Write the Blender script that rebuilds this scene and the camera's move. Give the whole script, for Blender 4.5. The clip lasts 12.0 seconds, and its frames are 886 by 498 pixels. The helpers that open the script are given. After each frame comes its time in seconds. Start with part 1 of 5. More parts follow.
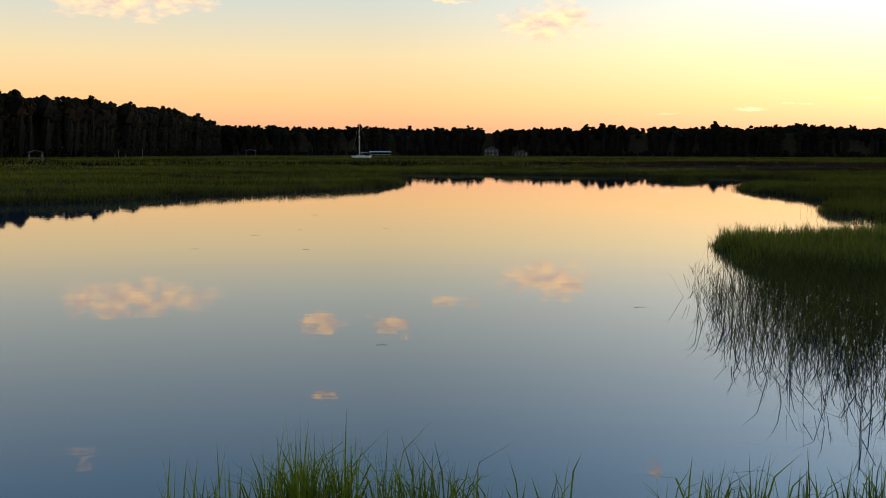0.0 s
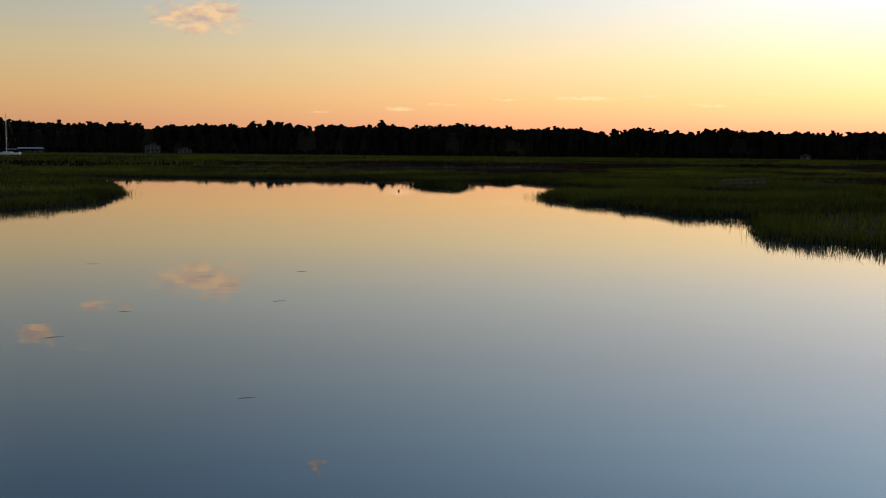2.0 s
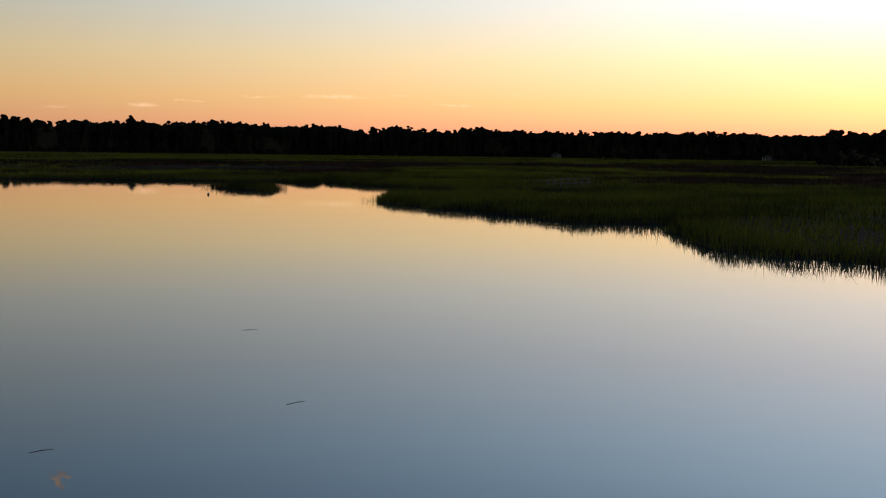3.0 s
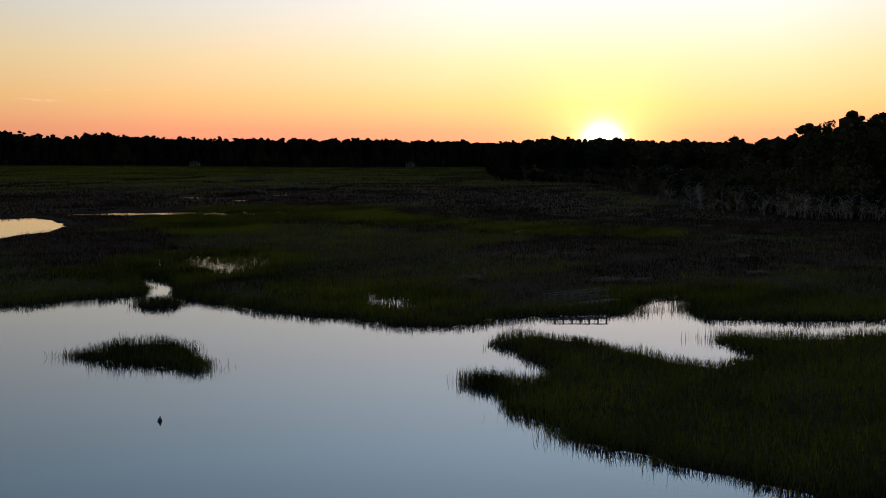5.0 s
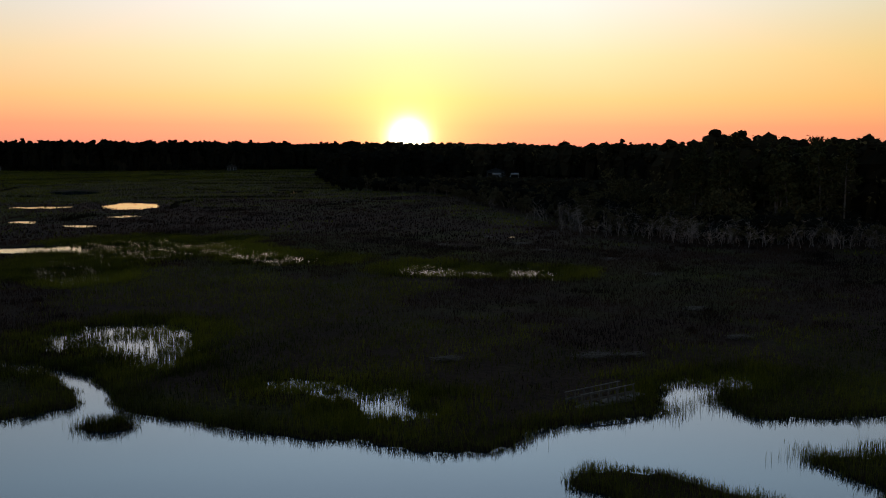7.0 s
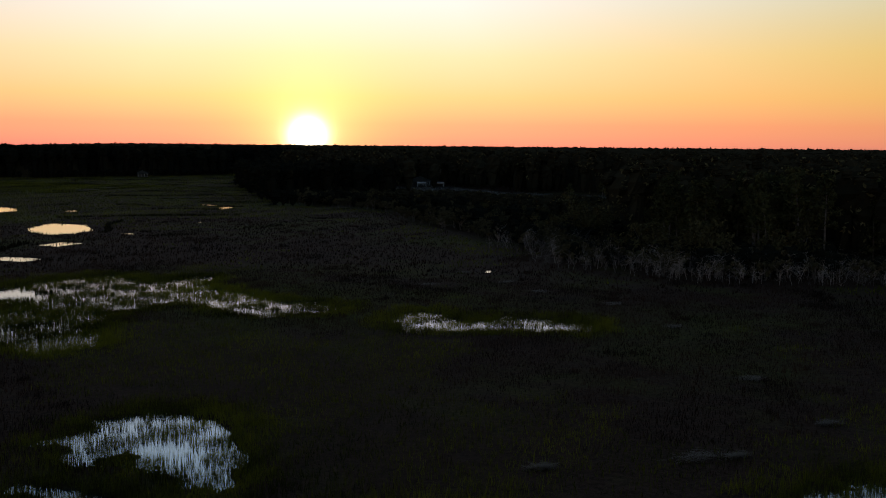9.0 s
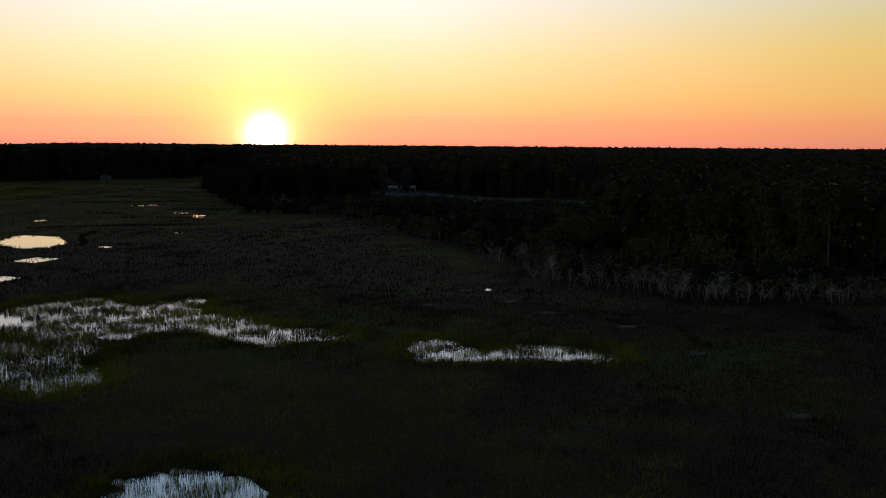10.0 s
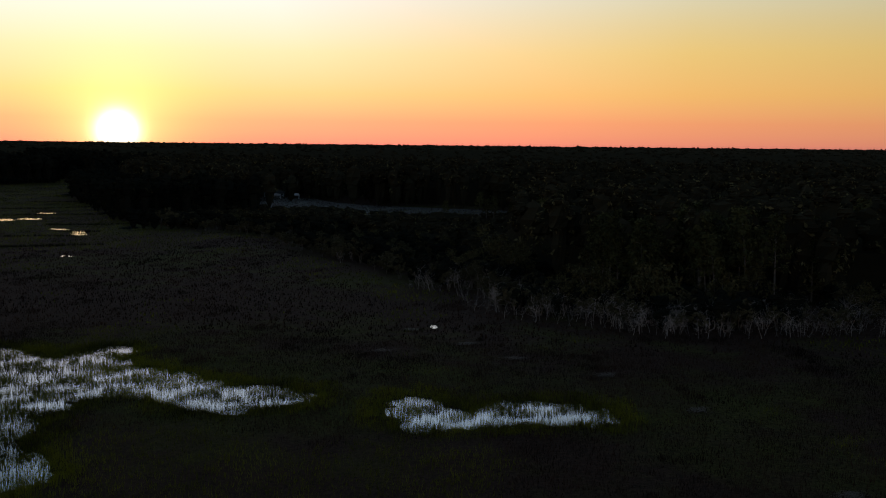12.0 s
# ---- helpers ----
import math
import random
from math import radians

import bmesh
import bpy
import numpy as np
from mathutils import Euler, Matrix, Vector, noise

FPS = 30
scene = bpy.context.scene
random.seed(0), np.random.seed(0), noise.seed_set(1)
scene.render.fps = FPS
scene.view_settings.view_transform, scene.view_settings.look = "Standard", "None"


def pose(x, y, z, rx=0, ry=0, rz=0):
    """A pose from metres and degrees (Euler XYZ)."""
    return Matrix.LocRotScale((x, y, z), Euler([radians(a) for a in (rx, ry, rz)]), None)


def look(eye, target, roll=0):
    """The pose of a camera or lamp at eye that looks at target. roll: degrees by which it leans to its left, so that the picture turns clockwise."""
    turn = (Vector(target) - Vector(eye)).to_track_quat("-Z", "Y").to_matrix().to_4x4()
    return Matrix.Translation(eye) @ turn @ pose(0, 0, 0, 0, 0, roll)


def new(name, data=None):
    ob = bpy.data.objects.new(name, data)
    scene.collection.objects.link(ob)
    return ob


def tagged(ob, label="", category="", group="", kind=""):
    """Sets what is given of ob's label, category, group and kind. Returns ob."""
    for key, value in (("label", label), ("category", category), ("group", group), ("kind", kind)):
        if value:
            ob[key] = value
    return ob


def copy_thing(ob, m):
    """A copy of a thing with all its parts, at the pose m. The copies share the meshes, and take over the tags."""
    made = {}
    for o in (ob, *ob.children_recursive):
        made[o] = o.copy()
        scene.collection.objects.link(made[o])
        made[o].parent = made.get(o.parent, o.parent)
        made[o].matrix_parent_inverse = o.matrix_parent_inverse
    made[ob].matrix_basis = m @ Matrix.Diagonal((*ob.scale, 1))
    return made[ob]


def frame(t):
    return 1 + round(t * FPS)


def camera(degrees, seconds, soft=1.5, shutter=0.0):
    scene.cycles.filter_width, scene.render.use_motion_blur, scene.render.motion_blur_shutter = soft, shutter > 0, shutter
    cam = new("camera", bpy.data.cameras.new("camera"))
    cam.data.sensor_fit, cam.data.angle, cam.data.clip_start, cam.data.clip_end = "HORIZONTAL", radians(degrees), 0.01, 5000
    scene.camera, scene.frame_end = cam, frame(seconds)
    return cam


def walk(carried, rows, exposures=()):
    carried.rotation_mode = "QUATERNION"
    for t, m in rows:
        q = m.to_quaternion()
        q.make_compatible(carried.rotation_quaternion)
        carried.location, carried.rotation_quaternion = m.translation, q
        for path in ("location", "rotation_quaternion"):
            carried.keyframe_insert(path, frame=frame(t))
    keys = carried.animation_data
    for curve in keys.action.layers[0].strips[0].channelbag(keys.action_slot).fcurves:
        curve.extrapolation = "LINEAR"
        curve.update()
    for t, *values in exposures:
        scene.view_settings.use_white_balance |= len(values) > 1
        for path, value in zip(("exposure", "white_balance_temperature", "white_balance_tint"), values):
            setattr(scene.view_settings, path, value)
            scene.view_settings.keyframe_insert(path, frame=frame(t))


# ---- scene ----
# ---- camera: a drone rising over a tidal creek, turning towards the sunset ----
cam = camera(45.54, 12.0, soft=1.0)
# seconds, x, y, z, yaw, pitch, lean
PATH = [
    (0.0, 0.00, 0.00, 3.51, 0.00, -5.26, 0.16),
    (0.5, -1.75, 4.83, 3.70, -4.87, -5.30, 0.34),
    (1.0, -3.36, 10.46, 3.74, -8.30, -5.31, 0.42),
    (1.5, -5.28, 15.99, 3.70, -11.63, -5.31, 0.48),
    (2.0, -7.15, 21.55, 3.85, -18.47, -5.29, 0.56),
    (2.5, -8.92, 27.04, 3.98, -25.97, -5.26, 0.72),
    (3.0, -8.99, 33.83, 3.78, -31.88, -5.25, 0.74),
    (3.2, -8.47, 37.79, 3.94, -33.22, -5.24, 0.74),
    (4.8, -7.32, 81.26, 10.92, -51.87, -5.23, 0.45),
    (5.0, -7.03, 83.15, 11.36, -53.28, -5.22, 0.39),
    (5.5, -6.49, 87.58, 12.64, -56.41, -5.25, 0.29),
    (6.0, -5.85, 91.93, 13.98, -59.51, -5.31, 0.28),
    (6.5, -4.98, 96.30, 15.36, -62.18, -5.39, 0.26),
    (7.0, -4.14, 100.90, 16.68, -63.71, -5.44, 0.31),
    (7.2, -4.29, 102.61, 17.32, -64.34, -5.45, 0.31),
    (8.8, -1.02, 115.96, 21.82, -68.81, -5.48, 0.53),
    (9.0, -0.58, 117.52, 22.42, -69.11, -5.51, 0.51),
    (9.5, 0.87, 121.71, 23.89, -70.06, -5.58, 0.47),
    (10.0, 2.62, 126.03, 25.12, -71.31, -5.56, 0.47),
    (10.5, 4.05, 130.31, 26.67, -73.02, -5.64, 0.58),
    (11.0, 6.54, 134.64, 27.94, -75.49, -5.64, 0.55),
    (11.5, 8.37, 138.72, 29.13, -77.21, -5.68, 0.52),
    (12.0, 10.83, 143.01, 30.08, -78.90, -5.65, 0.60),
]
walk(cam, [(t, pose(x, y, z, 90 + pitch, -lean, yaw)) for t, x, y, z, yaw, pitch, lean in PATH],
     exposures=[(0.0, 0.2), (1.5, -0.3), (3.2, -0.74), (4.8, -1.0), (7.2, -1.08), (12.0, -1.08)])

# ---- sky and sun ----
SUN_AZ, SUN_EL = radians(61.84), radians(0.55)
SUN_WAY = Vector((math.sin(SUN_AZ) * math.cos(SUN_EL), math.cos(SUN_AZ) * math.cos(SUN_EL), math.sin(SUN_EL)))


class Nodes:
    """Short hand for node trees."""

    def __init__(self, tree):
        self.tree = tree

    def add(self, kind, **values):
        node = self.tree.nodes.new(kind)
        for key, value in values.items():
            setattr(node, key, value)
        return node

    def link(self, a, b):
        if hasattr(a, "is_output"):
            self.tree.links.new(a, b)
        else:
            b.default_value = a

    def math(self, op, a, b=0.0, c=0.0):
        node = self.add("ShaderNodeMath", operation=op)
        for k, value in enumerate((a, b, c)):
            self.link(value, node.inputs[k])
        return node.outputs[0]

    def ramp(self, fac, stops, mode="LINEAR"):
        node = self.add("ShaderNodeValToRGB")
        node.color_ramp.interpolation = mode
        e = node.color_ramp.elements
        while len(e) < len(stops):
            e.new(0.5)
        for k, (p, c) in enumerate(stops):
            e[k].position, e[k].color = p, (*c, 1)
        self.link(fac, node.inputs[0])
        return node.outputs[0]

    def mix(self, fac, a, b, blend="MIX"):
        node = self.add("ShaderNodeMix", data_type="RGBA", blend_type=blend)
        for value, key in ((fac, 0), (a, 6), (b, 7)):
            if isinstance(value, tuple):
                value = (*value, 1)
            self.link(value, node.inputs[key])
        return node.outputs[2]

    def noise(self, vector, scale, detail=4.0, rough=0.55, distortion=0.0):
        node = self.add("ShaderNodeTexNoise")
        node.inputs["Scale"].default_value = scale
        node.inputs["Detail"].default_value = detail
        node.inputs["Roughness"].default_value = rough
        node.inputs["Distortion"].default_value = distortion
        if vector is not None:
            self.link(vector, node.inputs["Vector"])
        return node.outputs["Fac"]


def build_world():
    world = bpy.data.worlds.new("dusk_sky")
    world.use_nodes = True
    tree = world.node_tree
    tree.nodes.clear()
    n = Nodes(tree)
    way = n.add("ShaderNodeTexCoord").outputs["Generated"]
    split = n.add("ShaderNodeSeparateXYZ")
    n.link(way, split.inputs[0])
    el = n.math("MULTIPLY", n.math("ARCSINE", split.outputs[2]), 180 / math.pi)
    az = n.math("MULTIPLY", n.math("ARCTAN2", split.outputs[0], split.outputs[1]), 180 / math.pi)
    dot = n.add("ShaderNodeVectorMath", operation="DOT_PRODUCT")
    n.link(way, dot.inputs[0])
    dot.inputs[1].default_value = SUN_WAY
    ang = n.math("MULTIPLY", n.math("ARCCOSINE", n.math("MINIMUM", dot.outputs["Value"], 0.9999999)), 180 / math.pi)
    # elevation colours, 0 to 45 degrees, with the scale stretched near the horizon
    e01 = n.math("POWER", n.math("DIVIDE", n.math("MAXIMUM", el, 0.0), 60.0), 0.5)

    def at(deg):
        return (deg / 60) ** 0.5
    away = n.ramp(e01, [(0.0, (0.66, 0.27, 0.23)), (at(1.2), (0.83, 0.4, 0.22)), (at(2.9), (0.88, 0.54, 0.25)), (at(5.05), (0.79, 0.62, 0.36)),
                        (at(7.8), (0.57, 0.59, 0.53)), (at(10.8), (0.46, 0.53, 0.55)), (at(16.8), (0.25, 0.42, 0.61)),
                        (at(26.5), (0.11, 0.29, 0.52)), (1.0, (0.07, 0.09, 0.14))])
    near = n.ramp(e01, [(0.0, (0.95, 0.25, 0.19)), (at(1.2), (0.98, 0.37, 0.21)), (at(2.65), (0.97, 0.57, 0.25)), (at(4.8), (0.95, 0.72, 0.43)),
                        (at(7.5), (0.88, 0.83, 0.76)), (at(10.8), (0.87, 0.9, 0.96)), (at(16.8), (0.9, 1.22, 1.52)),
                        (at(26.5), (0.62, 0.95, 1.46)), (1.0, (0.14, 0.16, 0.22))])
    side = n.math("MULTIPLY", n.math("SUBTRACT", 66.0, n.math("SUBTRACT", ang, n.math("MULTIPLY", n.math("MAXIMUM", n.math("SUBTRACT", az, 62.0), 0.0), 0.18))), 1 / 57.0)
    side = n.math("POWER", n.math("MINIMUM", n.math("MAXIMUM", side, 0.0), 1.0), 1.3)
    base = n.mix(side, away, near)
    gain = n.math("ADD", 1.0, n.math("MULTIPLY", side, 1.35))
    lit = n.add("ShaderNodeVectorMath", operation="SCALE")
    n.link(base, lit.inputs[0])
    n.link(gain, lit.inputs[3])
    # the sky beyond the sun is a deeper gold
    gold = n.math("MULTIPLY", n.math("MINIMUM", n.math("MAXIMUM", n.math("MULTIPLY", n.math("SUBTRACT", az, 70.0), 1 / 22.0), 0.0), 1.0),
                  n.math("EXPONENT", n.math("MULTIPLY", n.math("POWER", n.math("DIVIDE", n.math("SUBTRACT", el, 5.0), 4.0), 2.0), -1.0)))
    golden = n.mix(gold, lit.outputs[0], (0.98, 0.88, 0.52), "MULTIPLY")
    # the sun's aureole: wide yellow, then the blinding core
    squash = n.math("SQRT", n.math("ADD", n.math("POWER", n.math("MULTIPLY", n.math("SUBTRACT", az, math.degrees(SUN_AZ)), 1.0), 2.0),
                                   n.math("POWER", n.math("SUBTRACT", el, math.degrees(SUN_EL)), 2.0)))
    wide = n.math("EXPONENT", n.math("MULTIPLY", n.math("POWER", n.math("DIVIDE", squash, 3.6), 1.6), -1.0))
    core = n.math("EXPONENT", n.math("MULTIPLY", n.math("POWER", n.math("DIVIDE", squash, 0.86), 2.2), -1.0))
    halo = n.math("EXPONENT", n.math("MULTIPLY", n.math("DIVIDE", squash, 1.08), -1.0))
    total = golden
    for mask, colour in ((wide, (0.42, 0.54, 0.02)), (halo, (1.6, 2.0, 0.9)), (core, (7.0, 7.0, 5.5))):
        add = n.add("ShaderNodeVectorMath", operation="MULTIPLY_ADD")
        n.link(mask, add.inputs[0])
        add.inputs[1].default_value = colour
        n.link(total, add.inputs[2])
        total = add.outputs[0]
    # small lit clouds: azimuth, elevation, half-widths, strength
    CLOUDS = [(5.7, 6.9, 3.3, 1.14, 0.95), (-16.4, 7.6, 6.24, 1.32, 0.78), (-6.7, 9.3, 1.44, 0.66, 1.0), (-2.9, 9.4, 1.56, 0.60, 0.85),
              (0.4, 8.1, 2.16, 0.36, 0.7), (0.2, 10.4, 1.20, 0.60, 0.5), (-6.5, 13.1, 0.72, 0.30, 0.9), (11.4, 16.7, 0.60, 0.36, 0.9),
              (-19.0, 15.7, 0.96, 1.08, 0.7), (-17.7, 10.5, 1.08, 0.48, 0.5)]
    STREAKS = [(26.2, 2.86, 2.64, 0.17, 0.52), (22.0, 2.80, 1.92, 0.10, 0.42), (16.1, 2.26, 1.08, 0.17, 0.52), (18.4, 2.50, 1.44, 0.07, 0.42), (32.4, 2.50, 1.56, 0.11, 0.52), (29.7, 2.97, 1.44, 0.10, 0.42),
               (11.8, 2.02, 1.80, 0.10, 0.36), (35.6, 3.09, 1.20, 0.10, 0.36)]
    cover = 0.0
    flat = n.add("ShaderNodeCombineXYZ")
    n.link(az, flat.inputs[0])
    n.link(n.math("MULTIPLY", el, 2.2), flat.inputs[1])
    shifted = n.add("ShaderNodeVectorMath", operation="ADD")
    n.link(flat.outputs[0], shifted.inputs[0])
    shifted.inputs[1].default_value = (31.0, 17.0, 5.0)
    az_w = n.math("ADD", az, n.math("MULTIPLY", n.math("SUBTRACT", n.noise(flat.outputs[0], 0.7, 5.0, 0.6), 0.5), 4.6))
    el_w = n.math("ADD", el, n.math("MULTIPLY", n.math("SUBTRACT", n.noise(shifted.outputs[0], 0.8, 5.0, 0.6), 0.5), 2.2))
    for a, e, sa, se, power in CLOUDS:
        r = n.math("ADD", n.math("POWER", n.math("DIVIDE", n.math("SUBTRACT", az_w, a), sa), 2.0),
                   n.math("POWER", n.math("DIVIDE", n.math("SUBTRACT", el_w, e), se), 2.0))
        blob = n.math("MULTIPLY", n.math("EXPONENT", n.math("MULTIPLY", r, -1.0)), power)
        cover = blob if cover == 0.0 else n.math("MAXIMUM", cover, blob)
    puff = n.noise(flat.outputs[0], 0.6, 6.0, 0.55, 0.5)
    cover = n.math("SUBTRACT", n.math("MULTIPLY", cover, n.math("MULTIPLY", puff, 2.9)), 0.62)
    cover = n.math("MINIMUM", n.math("MAXIMUM", n.math("MULTIPLY", cover, 1.6), 0.0), 0.85)
    tint = n.ramp(n.noise(flat.outputs[0], 0.9, 3.0), [(0.36, (0.74, 0.52, 0.44)), (0.6, (1.25, 0.8, 0.42))])
    sky = n.mix(cover, total, tint)
    thin = 0.0
    el_s = n.math("ADD", el, n.math("MULTIPLY", n.math("SUBTRACT", n.noise(shifted.outputs[0], 1.4, 3.0), 0.5), 0.35))
    for a, e, sa, se, power in STREAKS:
        r = n.math("ADD", n.math("POWER", n.math("DIVIDE", n.math("SUBTRACT", az, a), sa), 2.0),
                   n.math("POWER", n.math("DIVIDE", n.math("SUBTRACT", el_s, e), se), 2.0))
        blob = n.math("MULTIPLY", n.math("EXPONENT", n.math("MULTIPLY", r, -1.0)), power)
        thin = blob if thin == 0.0 else n.math("MAXIMUM", thin, blob)
    broken = n.math("SUBTRACT", n.math("MULTIPLY", thin, n.math("MULTIPLY", n.noise(flat.outputs[0], 1.6, 4.0), 2.4)), 0.3)
    broken = n.math("MINIMUM", n.math("MAXIMUM", broken, 0.0), 0.7)
    sky = n.mix(broken, sky, (2.0, 1.35, 0.85))
    nishita = n.add("ShaderNodeTexSky", sky_type="NISHITA", sun_disc=False, sun_elevation=SUN_EL, sun_rotation=SUN_AZ)
    back_a, back_b = n.add("ShaderNodeBackground"), n.add("ShaderNodeBackground")
    n.link(sky, back_a.inputs[0])
    n.link(nishita.outputs[0], back_b.inputs[0])
    back_a.inputs[1].default_value, back_b.inputs[1].default_value = 1.0, 0.05
    both, out = n.add("ShaderNodeAddShader"), n.add("ShaderNodeOutputWorld")
    n.link(back_a.outputs[0], both.inputs[0])
    n.link(back_b.outputs[0], both.inputs[1])
    n.link(both.outputs[0], out.inputs[0])
    scene.world = world


build_world()
sun = new("sun", bpy.data.lights.new("sun", "SUN"))
sun.data.energy, sun.data.angle, sun.data.color = 1.2, radians(0.55), (1.0, 0.5, 0.2)
sun.matrix_world = look(SUN_WAY * 500, (0, 0, 0))

# ---- materials ----
def material(name, build, bump=None):
    mat = bpy.data.materials.new(name)
    mat.use_nodes = True
    tree = mat.node_tree
    tree.nodes.clear()
    n = Nodes(tree)
    shader, out = n.add("ShaderNodeBsdfPrincipled"), n.add("ShaderNodeOutputMaterial")
    n.link(shader.outputs[0], out.inputs[0])
    build(n, shader)
    return mat


def bump(n, shader, height, strength, distance):
    node = n.add("ShaderNodeBump")
    node.inputs["Strength"].default_value, node.inputs["Distance"].default_value = strength, distance
    n.link(height, node.inputs["Height"])
    n.link(node.outputs[0], shader.inputs["Normal"])


def world_place(n):
    return n.add("ShaderNodeNewGeometry").outputs["Position"]


def surface(name, low, high, scale, rough=0.8, metal=0.0, fine=40.0, depth=0.02, alpha=1.0):
    """Mottled, slightly bumpy surface between two colours."""
    def build(n, s):
        p = n.add("ShaderNodeTexCoord").outputs["Object"]
        a, b = n.noise(p, scale, 5.0), n.noise(p, fine, 3.0)
        both = n.math("ADD", n.math("MULTIPLY", a, 0.7), n.math("MULTIPLY", b, 0.3))
        n.link(n.ramp(both, [(0.32, low), (0.68, high)]), s.inputs["Base Color"])
        n.link(n.math("ADD", rough - 0.1, n.math("MULTIPLY", b, 0.2)), s.inputs["Roughness"])
        s.inputs["Metallic"].default_value = metal
        bump(n, s, both, 0.5, depth)
    return material(name, build)


def water_build(n, s):
    p = world_place(n)
    n.link(n.ramp(n.noise(p, 0.05, 3.0), [(0.3, (0.012, 0.028, 0.045)), (0.7, (0.018, 0.034, 0.05))]), s.inputs["Base Color"])
    s.inputs["Roughness"].default_value = 0.012
    s.inputs["IOR"].default_value = 1.36
    s.inputs["Specular IOR Level"].default_value = 1.0
    stretch = n.add("ShaderNodeMapping")
    n.link(p, stretch.inputs[0])
    stretch.inputs["Rotation"].default_value = (0, 0, radians(24))
    stretch.inputs["Scale"].default_value = (1.0, 2.6, 1.0)
    calm = n.noise(stretch.outputs[0], 0.55, 2.0)
    patch = n.ramp(n.noise(p, 0.035, 2.0), [(0.5, (0.1, 0.1, 0.1)), (0.75, (1, 1, 1))])
    small = n.math("MULTIPLY", n.noise(stretch.outputs[0], 3.2, 2.0), n.math("MULTIPLY", patch, 0.12))
    bump(n, s, n.math("ADD", calm, small), 0.16, 0.008)


def marsh_build(n, s):
    p = world_place(n)
    wide, mid, fine = n.noise(p, 0.018, 4.0, 0.6), n.noise(p, 0.14, 4.0, 0.6), n.noise(p, 2.2, 4.0, 0.7)
    green = n.ramp(fine, [(0.3, (0.015, 0.016, 0.004)), (0.7, (0.07, 0.066, 0.014))])
    brown = n.ramp(fine, [(0.3, (0.016, 0.009, 0.006)), (0.7, (0.055, 0.03, 0.02))])
    pick = n.ramp(n.math("ADD", n.math("MULTIPLY", wide, 0.7), n.math("MULTIPLY", mid, 0.3)), [(0.4, (0, 0, 0)), (0.52, (1, 1, 1))])
    grass = n.mix(pick, green, brown)
    split = n.add("ShaderNodeSeparateXYZ")
    n.link(p, split.inputs[0])
    mud = n.ramp(fine, [(0.3, (0.012, 0.01, 0.008)), (0.7, (0.035, 0.028, 0.02))])
    wet = n.ramp(n.math("ADD", n.math("MULTIPLY", split.outputs[2], 3.0), n.math("MULTIPLY", mid, 0.2)), [(0.2, (0, 0, 0)), (0.45, (1, 1, 1))])
    n.link(n.mix(wet, mud, grass), s.inputs["Base Color"])
    s.inputs["Roughness"].default_value = 0.95
    s.inputs["Specular IOR Level"].default_value = 0.02
    bump(n, s, n.math("ADD", fine, n.math("MULTIPLY", mid, 2.0)), 0.8, 0.2)


def blade_material(name, dark, light, dry, dry_share):
    """Grass blades: hue by tuft, darker feet come from the shade between the blades, along banks also from dark stems.
    """
    def build(n, s):
        p = world_place(n)
        island = n.add("ShaderNodeNewGeometry").outputs["Random Per Island"]
        stretch = n.add("ShaderNodeMapping")
        n.link(p, stretch.inputs[0])
        stretch.inputs["Rotation"].default_value = (0, 0, radians(30))
        stretch.inputs["Scale"].default_value = (0.5, 1.3, 1.0)
        patch = n.math("ADD", n.math("MULTIPLY", n.noise(stretch.outputs[0], 0.05, 5.0, 0.7), 2.4), -0.7)
        mixed = n.math("ADD", n.math("MULTIPLY", island, 0.34), n.math("MULTIPLY", patch, 0.8))
        fresh = n.ramp(mixed, [(0.3, dark), (0.85, light)])
        straw = n.ramp(n.math("ADD", island, n.math("MULTIPLY", patch, 0.5)), [(1.22 - dry_share, (0, 0, 0)), (1.3 - dry_share, (1, 1, 1))])
        n.link(n.mix(straw, fresh, dry), s.inputs["Base Color"])
        s.inputs["Roughness"].default_value = 0.7
        s.inputs["Specular IOR Level"].default_value = 0.04
        thin, both = n.add("ShaderNodeBsdfTranslucent"), n.add("ShaderNodeMixShader")
        n.link(n.mix(straw, fresh, dry), thin.inputs[0])
        both.inputs[0].default_value = 0.35
        out = [k for k in n.tree.nodes if k.bl_idname == "ShaderNodeOutputMaterial"][0]
        n.link(s.outputs[0], both.inputs[1])
        n.link(thin.outputs[0], both.inputs[2])
        n.link(both.outputs[0], out.inputs[0])
    return material(name, build)


WATER = material("creek_water", water_build)
MARSH = material("marsh_ground", marsh_build)
REED = blade_material("cordgrass", (0.02, 0.022, 0.004), (0.108, 0.103, 0.012), (0.13, 0.092, 0.03), 0.1)
TUFT = blade_material("fresh_cordgrass", (0.055, 0.08, 0.009), (0.29, 0.34, 0.03), (0.3, 0.23, 0.08), 0.08)
# cordgrass copy for the wading reeds, with shade in its darker colour
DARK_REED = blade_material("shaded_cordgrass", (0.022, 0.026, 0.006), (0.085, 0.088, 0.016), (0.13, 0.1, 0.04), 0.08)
HEADLAND = blade_material("headland_cordgrass", (0.04, 0.046, 0.008), (0.2, 0.2, 0.026), (0.2, 0.16, 0.06), 0.08)
REED_FAR = blade_material("cordgrass_far", (0.019, 0.021, 0.003), (0.15, 0.142, 0.012), (0.14, 0.08, 0.024), 0.12)
RUSH = blade_material("needlerush", (0.0105, 0.0055, 0.0036), (0.05, 0.025, 0.016), (0.1, 0.055, 0.036), 0.08)
